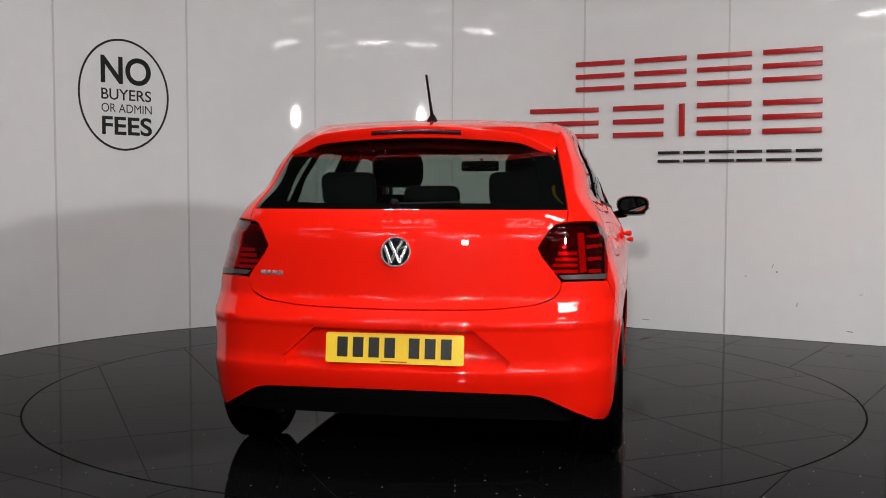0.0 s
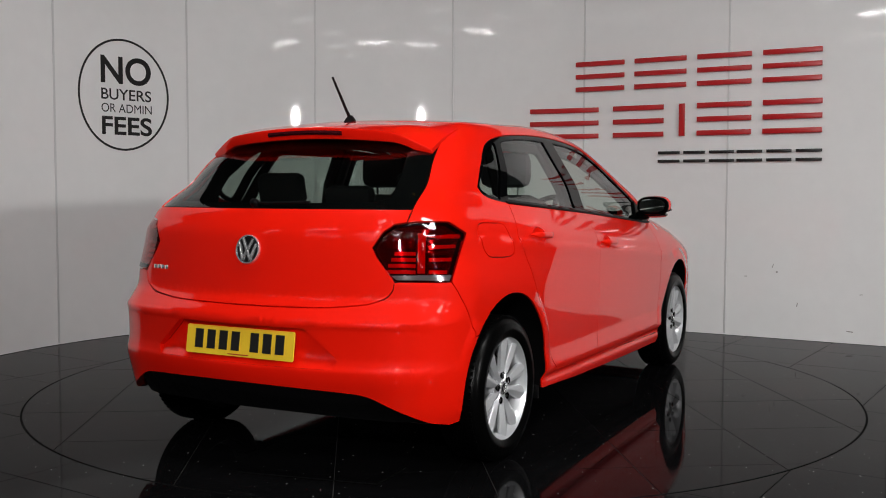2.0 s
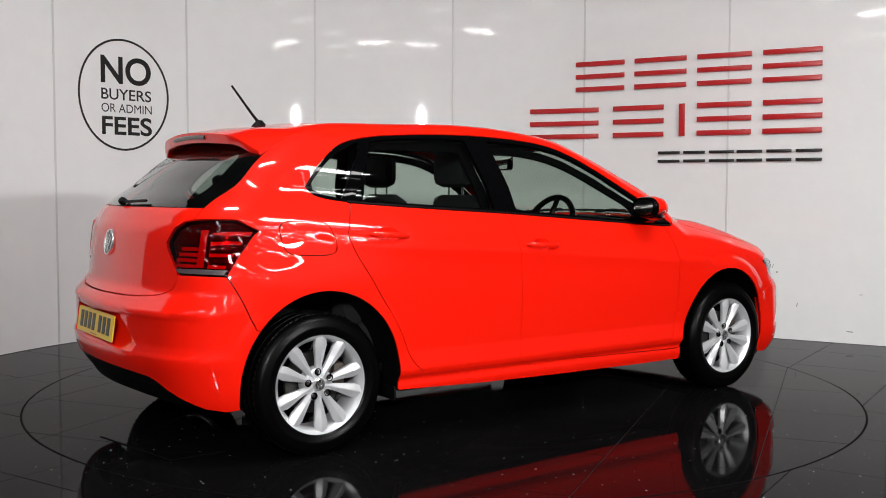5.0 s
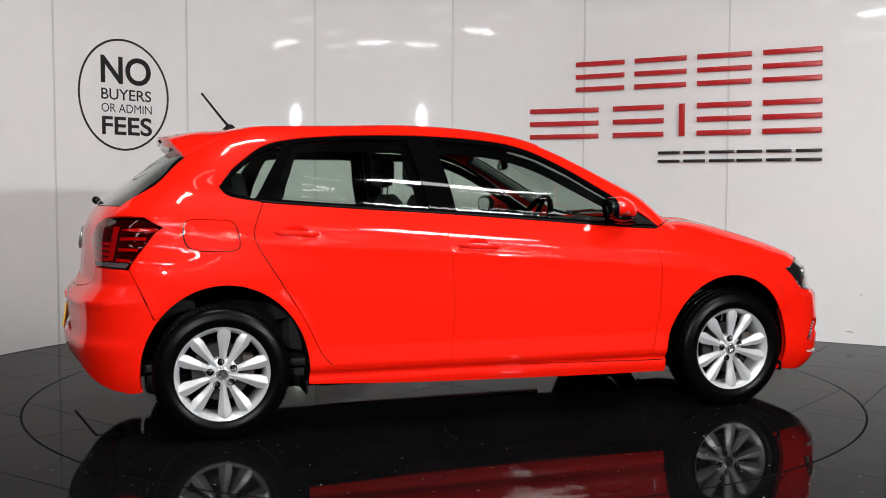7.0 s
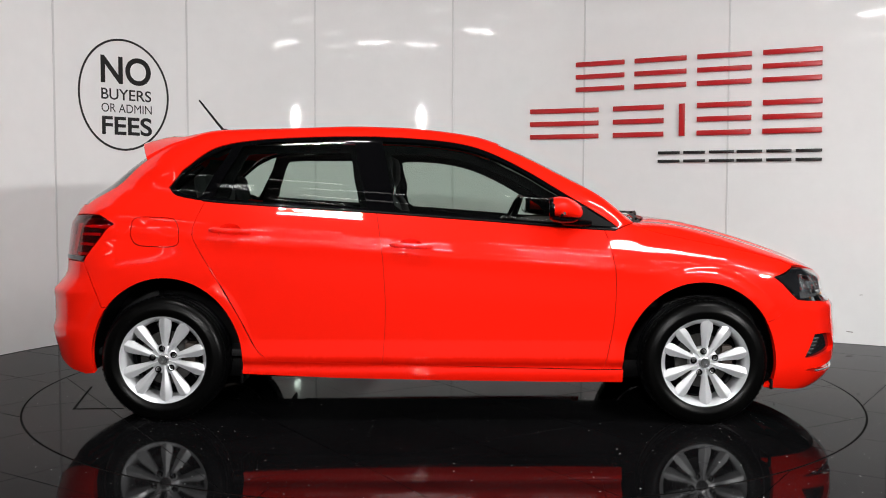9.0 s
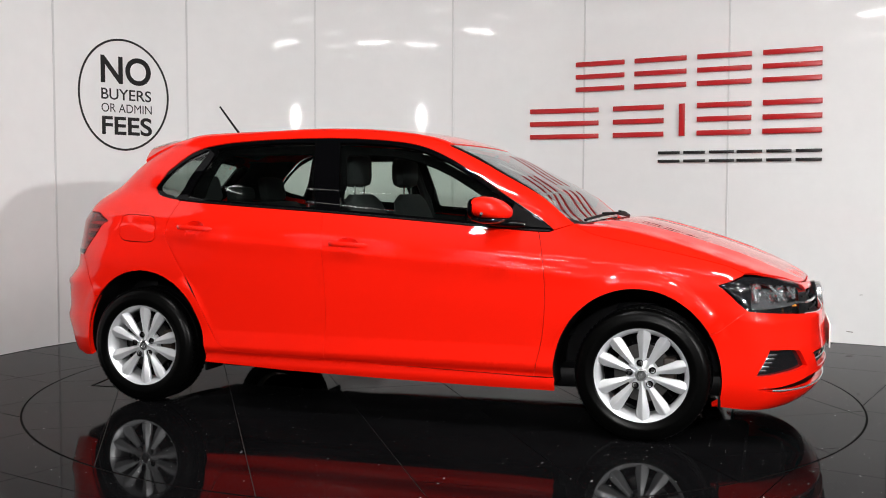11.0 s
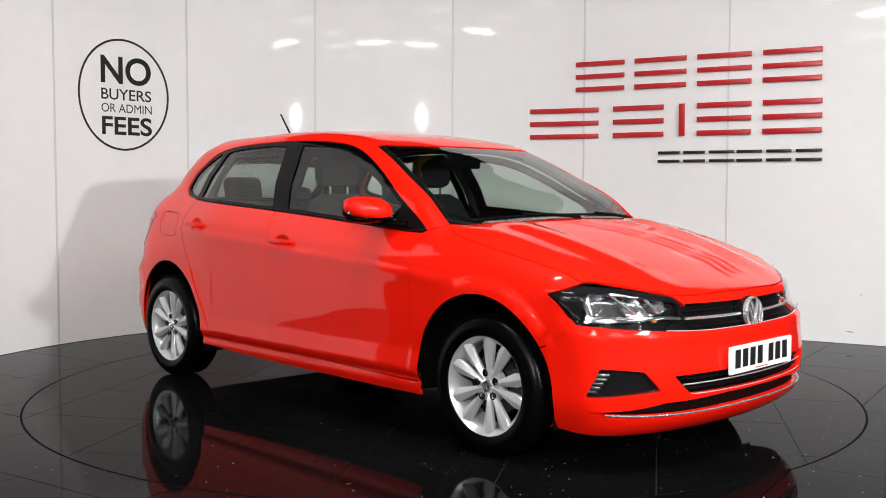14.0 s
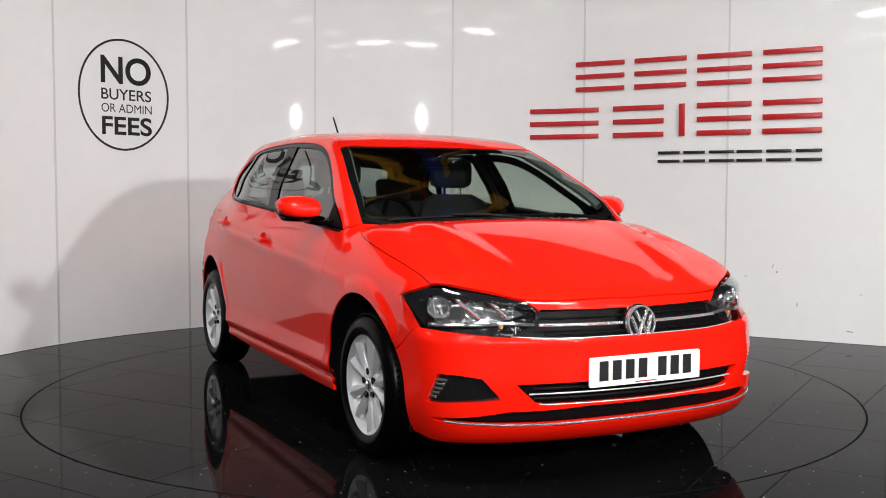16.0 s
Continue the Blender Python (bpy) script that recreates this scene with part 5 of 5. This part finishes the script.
number_plate("number_plate", (-1.952, -0.010, .515), -8, -1, M_YELLOW, "yellow rear number plate with black bars", rear_bumper)
number_plate("number_plate", (2.070, -0.006, .428), 0, 1, M_PLATEWHITE, "white front number plate with black bars", front_bumper)


# ---- spoiler, aerial, wipers, handles, mirrors ----
def spoiler():
    """Roof spoiler: a cap that carries the roof's line out over the rear window."""
    bm = bmesh.new()
    cols, edge = [], []
    for k in range(-18, 19):
        y = 0.560 * k / 18
        x0, x1 = -1.150, -1.420 - 0.095 * (1 - (abs(k) / 18) ** 3)
        col = []
        xs = [x0 + (x1 - x0) * i / 8 for i in range(9)]
        forms = on_top([(x, y) for x in xs + [-1.345]])[:, 2]
        for i, x in enumerate(xs):
            u, form = i / 8, float(forms[i])
            ease = float(step(0, 0.6, u)) * (1 - 0.85 * float(step(0.40, 0.60, abs(y))))
            col.append((x, form - 0.002 if i == 0 else max(form + 0.0015, form + (float(TOP(x)) - 0.075 * y * y - 0.004 - u * u * (0.010 + 0.12 * y * y) - form) * ease)))
        tip = col[-1][1]
        deep = 0.046 - 0.014 * (abs(k) / 18) ** 2
        col += [(x1 - 0.001, tip - 0.007), (x1 + 0.013, tip - deep), (x1 + 0.022, tip - deep - 0.003), (-1.345, float(forms[9]) - 0.022), (-1.30, col[4][1] - 0.05)]
        edge.append((x1 + 0.004, y, tip - 0.021))
        cols.append([bm.verts.new((x, y, z)) for x, z in col])
    n = len(cols[0])
    for A, B in zip(cols, cols[1:]):
        for i in range(n):
            bm.faces.new((A[i], A[(i + 1) % n], B[(i + 1) % n], B[i]))
    bm.faces.new(cols[0])
    bm.faces.new(cols[-1][::-1])
    bmesh.ops.recalc_face_normals(bm, faces=bm.faces)
    sp = part("spoiler", bm, M_PAINT, car, angle=38)
    part("brake_lamp", sweep(edge[12:25], 0.010, n=12), M_LAMPDARK, sp, "dark red third brake lamp")


spoiler()


def aerial():
    foot = (-1.160, 0.0, 1.402)
    bm = lathe([(0, 0.034), (0.010, 0.032), (0.022, 0.016), (0.030, 0.004), (0.032, -0.006), (0, -0.006)], 24, m=Matrix.Translation(foot) @ Matrix.Diagonal((1.35, 0.8, 1, 1)))
    root = part("aerial", bm, M_BLACK, car, "short black roof aerial")
    part("rod", sweep([(-1.160, 0, 1.418), (-1.195, 0, 1.458), (-1.300, 0, 1.590)], [0.008, 0.0065, 0.0052], n=10), M_BLACK, root)


aerial()


def handle(x, z, sgn, door):
    c = on_side(np.array([(x, z)]))[0]
    m = Matrix.Translation((c[0], sgn * -c[1], z)) @ Matrix.Rotation(radians(2.5), 4, "Y")
    h = bmesh.new()
    n, rings = 14, []
    for i in range(n + 1):
        u = i / n * 2 - 1
        w = 0.0125 * (1 - abs(u) ** 6) ** 0.5 + 0.0008
        o = 0.034 * (1 - abs(u) ** 5)
        rings.append([h.verts.new(m @ Vector((u * 0.104, sgn * (o + 0.006 * math.cos(2 * math.pi * k / 10)), w * math.sin(2 * math.pi * k / 10) + 0.004))) for k in range(10)])
    for A, B in zip(rings, rings[1:]):
        for k in range(10):
            h.faces.new((A[k], A[(k + 1) % 10], B[(k + 1) % 10], B[k]))
    h.faces.new(rings[0])
    h.faces.new(rings[-1])
    root = part("door_handle", h, M_PAINT, door)
    def hollow(p):
        r = np.hypot((p[:, 0] - x + 0.004) / 0.056, (p[:, 2] - z - 0.001) / 0.032)
        return -0.004 - 0.020 * (1 - np.clip(r, 0, 1) ** 3)
    ob = panel("handle_cup", cup_loop(x, z), M_PAINT, door, lip=0, gap=-0.001, spacing=0.006, shape=hollow)
    if sgn > 0:
        ob.data.transform(Matrix.Diagonal((1, -1, 1, 1)))
        ob.data.flip_normals()


for pair, (x, z) in zip(doors, HANDLES):
    handle(x, z, -1, pair[0])
    handle(x, z, 1, pair[1])


def wing_mirror(sgn):
    """Red cap, black foot and arm, silver glass facing back."""
    def loft(secs, bm):
        rings = []
        for cx, cy, cz, ry, rz, tilt in secs:
            ring_v = []
            for k in range(20):
                a = 2 * math.pi * k / 20
                e = 0.75
                y = abs(math.cos(a)) ** e * (1 if math.cos(a) > 0 else -1) * ry
                z = abs(math.sin(a)) ** e * (1 if math.sin(a) > 0 else -1) * rz
                ring_v.append(bm.verts.new((cx + y * tilt, sgn * (cy + y), cz + z)))
            rings.append(ring_v)
        for A, B in zip(rings, rings[1:]):
            for k in range(20):
                bm.faces.new((A[k], A[(k + 1) % 20], B[(k + 1) % 20], B[k]))
        bm.faces.new(rings[0])
        bm.faces.new(rings[-1])
        return bm
    cap = loft([(0.556, 0.890, 1.026, 0.090, 0.044, -0.12), (0.585, 0.890, 1.025, 0.097, 0.049, -0.14), (0.620, 0.887, 1.021, 0.096, 0.047, -0.16), (0.655, 0.880, 1.012, 0.084, 0.039, -0.18), (0.682, 0.870, 1.002, 0.058, 0.026, -0.2), (0.692, 0.865, 0.998, 0.025, 0.012, -0.2)], bmesh.new())
    root = part("wing_mirror", cap, M_PAINT, car, "red door mirror with a black lower shell")
    part("mirror_rim", loft([(0.538, 0.890, 1.017, 0.086, 0.049, -0.12), (0.546, 0.890, 1.017, 0.092, 0.053, -0.12), (0.562, 0.890, 1.017, 0.0935, 0.053, -0.12)], bmesh.new()), M_TRIM, root)
    part("mirror_glass", loft([(0.5365, 0.890, 1.018, 0.074, 0.038, -0.12), (0.5395, 0.890, 1.018, 0.076, 0.040, -0.12)], bmesh.new()), M_MIRROR, root, "silver mirror glass")
    part("lower_shell", loft([(0.552, 0.880, 0.976, 0.085, 0.016, -0.12), (0.60, 0.870, 0.968, 0.098, 0.019, -0.15), (0.655, 0.860, 0.968, 0.080, 0.015, -0.18), (0.682, 0.855, 0.974, 0.04, 0.010, -0.2)], bmesh.new()), M_TRIM, root, "black lower shell")
    part("mirror_foot", loft([(0.60, 0.79, 0.952, 0.07, 0.014, 0), (0.67, 0.78, 0.950, 0.06, 0.018, 0), (0.745, 0.765, 0.944, 0.02, 0.016, 0)], bmesh.new()), M_TRIM, root)
    part("repeater", sweep([(0.566, sgn * 0.83, 0.990), (0.580, sgn * 0.90, 0.985), (0.585, sgn * 0.965, 0.990), (0.596, sgn * 0.985, 0.998)], 0.007, n=8), M_REFLECT, root, "slim clear indicator lamp")


wing_mirror(-1)
wing_mirror(1)
for sgn in (-1, 1):      # black corner piece the mirror stands on
    lp = on_side(line([(0.655, 0.940), (0.865, 0.930), (0.79, 0.975), (0.682, 1.043)], 0.03))
    ob = panel("mirror_corner", lp, M_BLACK, car, lift=0.001, lip=0.008)
    if sgn > 0:
        ob.data.transform(Matrix.Diagonal((1, -1, 1, 1)))
        ob.data.flip_normals()


def wipers():
    for y0, y1, x0, x1 in ((-.60, .02, 0.985, 1.045), (-0.02, .55, 1.055, 0.97)):
        p = on_top(np.array([(x0 + (x1 - x0) * k / 8, y0 + (y1 - y0) * k / 8) for k in range(9)])) + np.array([0.0, 0, 0.014])
        root = part("wiper", sweep(p, 0.007, n=6), M_BLACK, car)
        part("wiper_arm", sweep([p[4] + (0, 0, 0.008), p[6] + (0.03, 0, 0.004), p[8] + (0.05, 0.02, -0.012)], 0.008, n=6), M_BLACK, root)
    p = on_rear(np.array([(0.02 - 0.25 * k / 6, 1.042 + 0.001 * k) for k in range(7)])) + np.array([-0.012, 0, 0.004])
    root = part("rear_wiper", sweep(p, 0.007, n=6), M_BLACK, car)
    part("wiper_pivot", lathe([(0, 0.022), (0.013, 0.019), (0.018, 0.008), (0.018, -0.01), (0, -0.01)], 20, m=Matrix.Translation(p[0]) @ Vector((-0.8, 0, 0.6)).to_track_quat("Z", "Y").to_matrix().to_4x4()), M_BLACK, root)


wipers()


# ---- cabin ----
def cabin():
    roof_line = both(np.concatenate([on_top(bend([(0.30, 0), (0.28, -.3), (0.27, -.535)], 16)), on_top(bend([(0.27, -.535), (-.3, -.525), (-.8, -.525), (-1.34, -.49)], 40))[1:], on_top(line([(-1.34, -.5), (-1.36, 0)]))[1:]]))
    panel("headliner", roof_line, M_LINER, car, lift=-0.035, lip=0, spacing=0.05, label="grey roof lining")
    for sgn in (-1, 1):
        for nm, loop in (("door_card", line([(-1.08, 1.035), (-0.27, 0.985), (-0.26, 0.32), (-0.75, 0.33), (-1.05, 0.80)])), ("door_card", line([(-0.25, 0.985), (0.80, 0.905), (0.83, 0.6), (0.78, 0.31), (-0.24, 0.32)])),
                         ("rear_trim", line([(-1.80, 0.95), (-1.60, 1.06), (-1.25, 1.065), (-1.10, 1.035), (-1.06, 0.80), (-1.10, 0.72), (-1.70, 0.72)])),
                         ("pillar_trim", line([(-1.29, 1.10), (-1.24, 1.17), (-1.10, 1.30), (-1.36, 1.32), (-1.60, 1.12), (-1.64, 1.06), (-1.26, 1.06)]))):
            ob = panel(nm, on_side(loop), M_CABIN, car, lift=-0.045, lip=0, spacing=0.05)
            if sgn > 0:
                ob.data.transform(Matrix.Diagonal((1, -1, 1, 1)))
                ob.data.flip_normals()
        for outer, hole in ((line([(-1.10, 1.05), (-0.29, 1.00), (-0.36, 1.352), (-0.62, 1.355), (-0.90, 1.345), (-0.99, 1.32)]),
                             bend([(-0.965, 1.060), (-0.982, 1.10), (-0.955, 1.19), (-0.920, 1.275), (-0.870, 1.302), (-0.60, 1.304), (-0.43, 1.303), (-0.405, 1.285), (-0.385, 1.18), (-0.362, 1.06), (-0.375, 1.035), (-0.65, 1.045)], 60, True)),
                            (line([(-0.22, 1.00), (0.70, 0.93), (0.71, 1.03), (0.44, 1.19), (0.27, 1.275), (0.13, 1.318), (-0.03, 1.338), (-0.29, 1.350)]),
                             bend([(-0.150, 1.020), (-0.19, 1.16), (-0.215, 1.275), (-0.19, 1.298), (-0.03, 1.294), (0.12, 1.272), (0.26, 1.228), (0.42, 1.150), (0.56, 1.066), (0.63, 1.01), (0.62, 0.97), (0.30, 0.985)], 60, True))):
            ob = panel("inner_door_frame", on_side(outer), M_INNER, car, holes=[on_side(hole)], lift=-0.05, lip=0.012, spacing=0.03)
            if sgn > 0:
                ob.data.transform(Matrix.Diagonal((1, -1, 1, 1)))
                ob.data.flip_normals()
        pts = on_top(bend([(0.34, -.545), (0.49, -.590), (0.66, -.635), (0.84, -.675)], 12))
        q = (pts - gradient(pts) * 0.035) * np.array([1, -sgn, 1])
        part("pillar_trim", sweep(q, 0.026, n=8), M_LINER, car, "pale grey pillar lining")
        pb = on_side(line([(-0.235, 0.98), (-0.315, 1.345)]))
        q = (pb - gradient(pb) * 0.05) * np.array([1, -sgn, 1])
        part("pillar_trim", sweep(q, 0.03, n=8), M_CABIN, car)
    dash = bmesh.new()
    cols = []
    for k in range(-10, 11):
        y = 0.70 * k / 10
        hood = 0.028 * math.exp(-((y + 0.36) / 0.17) ** 2)
        pts = [(0.98, 0.915), (0.86, 0.945), (0.66, 0.945 + hood), (0.56, 0.925 + hood), (0.50, 0.87 + hood * 0.5), (0.53, 0.70), (0.62, 0.45), (0.98, 0.42)]
        cols.append([dash.verts.new((x - 0.10 * (y / 0.7) ** 2, y, z)) for x, z in pts])
    for A, B in zip(cols, cols[1:]):
        for i in range(8):
            dash.faces.new((A[i], A[(i + 1) % 8], B[(i + 1) % 8], B[i]))
    dash.faces.new(cols[0])
    dash.faces.new(cols[-1])
    part("dashboard", dash, M_CABIN, car)
    c = Matrix.Translation((0.36, -0.36, 0.90)) @ Matrix.Rotation(radians(-66), 4, "Y")
    wheel_pts = [c @ Vector((0.18 * math.cos(2 * math.pi * i / 40), 0.18 * math.sin(2 * math.pi * i / 40), 0)) for i in range(40)]
    sw = part("steering_wheel", sweep(wheel_pts, 0.016, n=10, close=True), M_TRIM, car)
    part("wheel_boss", transformed(box(0.13, 0.15, 0.05, (0, 0, 0.02), 0.02), c), M_TRIM, sw)
    for a in (0, math.pi, -math.pi / 2):
        part("wheel_spoke", sweep([c @ Vector((0.04 * math.cos(a), 0.04 * math.sin(a), 0.01)), c @ Vector((0.175 * math.cos(a), 0.175 * math.sin(a), 0))], 0.014, n=8), M_TRIM, sw)
    part("steering_column", sweep([c @ Vector((0, 0, 0.03)), (0.62, -0.36, 0.78)], 0.04, n=10), M_TRIM, sw)

    def seat(x, y, w, name="front_seat"):
        root = part(name, box(0.50, w, 0.17, (x, y, 0.42), 0.06), M_SEAT, car, "dark cloth seat")
        bm = bmesh.new()
        rings = []
        for z, xx, ww, d in ((0.44, x - 0.22, w * 0.92, 0.16), (0.60, x - 0.25, w, 0.15), (0.80, x - 0.295, w * 1.02, 0.13), (0.95, x - 0.335, w * 0.97, 0.115), (1.04, x - 0.356, w * 0.80, 0.095), (1.078, x - 0.364, w * 0.50, 0.055)):
            rings.append([bm.verts.new((xx + d / 2 * math.copysign(abs(math.cos(a)) ** 0.6, math.cos(a)), y + ww / 2 * math.copysign(abs(math.sin(a)) ** 0.6, math.sin(a)), z)) for a in [2 * math.pi * k / 20 for k in range(20)]])
        for A, B in zip(rings, rings[1:]):
            for k in range(20):
                bm.faces.new((A[k], A[(k + 1) % 20], B[(k + 1) % 20], B[k]))
        bm.faces.new(rings[0])
        bm.faces.new(rings[-1])
        part("backrest", bm, M_SEAT, root)
        part("head_rest", box(0.095, 0.28, 0.18, (x - 0.390, y, 1.205), 0.048), M_SEAT, root)
        for s2 in (-1, 1):
            part("head_rest_post", rod(0.006, 0.006, 0.12, Matrix.Translation((x - 0.375, y + s2 * 0.06, 1.09)), n=8), M_CHROME, root)

    seat(0.12, -0.36, 0.50)
    seat(0.12, 0.36, 0.50)
    bench = part("rear_seat", box(0.50, 1.26, 0.20, (-0.72, 0, 0.44), 0.06), M_SEAT, car, "dark cloth rear bench")
    part("backrest", transformed(box(0.14, 1.24, 0.56, (0, 0, 0), 0.05), Matrix.Translation((-1.05, 0, 0.76)) @ Matrix.Rotation(radians(-20), 4, "Y")), M_SEAT, bench)
    for y, h in ((-0.38, 0.15), (0, 0.09), (0.38, 0.15)):
        part("head_rest", transformed(box(0.075, 0.25, h, (0, 0, 0), 0.032), Matrix.Translation((-1.165, y, 1.03 + h / 2)) @ Matrix.Rotation(radians(-12), 4, "Y")), M_SEAT, bench)
    part("parcel_shelf", box(0.52, 1.10, 0.025, (-1.48, 0, 0.985), 0.008), M_CABIN, car)
    part("cabin_floor", box(2.6, 1.36, 0.04, (-0.45, 0, 0.31), 0.01), M_CABIN, car)
    mir = part("rear_view_mirror", transformed(box(0.035, 0.235, 0.062, (0, 0, 0), 0.014), Matrix.Translation((0.33, 0.0, 1.245)) @ Matrix.Rotation(radians(-14), 4, "Z")), M_TRIM, car)
    part("mirror_stem", sweep([(0.345, 0, 1.25), (0.40, 0, 1.285)], 0.009, n=8), M_TRIM, mir)
    part("mirror_glass", transformed(box(0.003, 0.215, 0.046, (-0.0185, 0, 0), 0.001), Matrix.Translation((0.33, 0.0, 1.245)) @ Matrix.Rotation(radians(-14), 4, "Z")), M_MIRROR, mir)


cabin()


# ---- what moves ----
def turn_rows(m0):
    rows = []
    for k in range(33):
        t = k * 0.5
        rows.append((t, pose(0, 0, 0, 0, 0, TURN_START + TURN_RATE * t) @ m0))
    return rows


def motions():
    walk(turntable, turn_rows(Matrix()))
    walk(car, turn_rows(pose(-0.04, -0.162, 0.0015, 0, 0, 0.53)))


build_table()
build_floor_tiles()
motions()
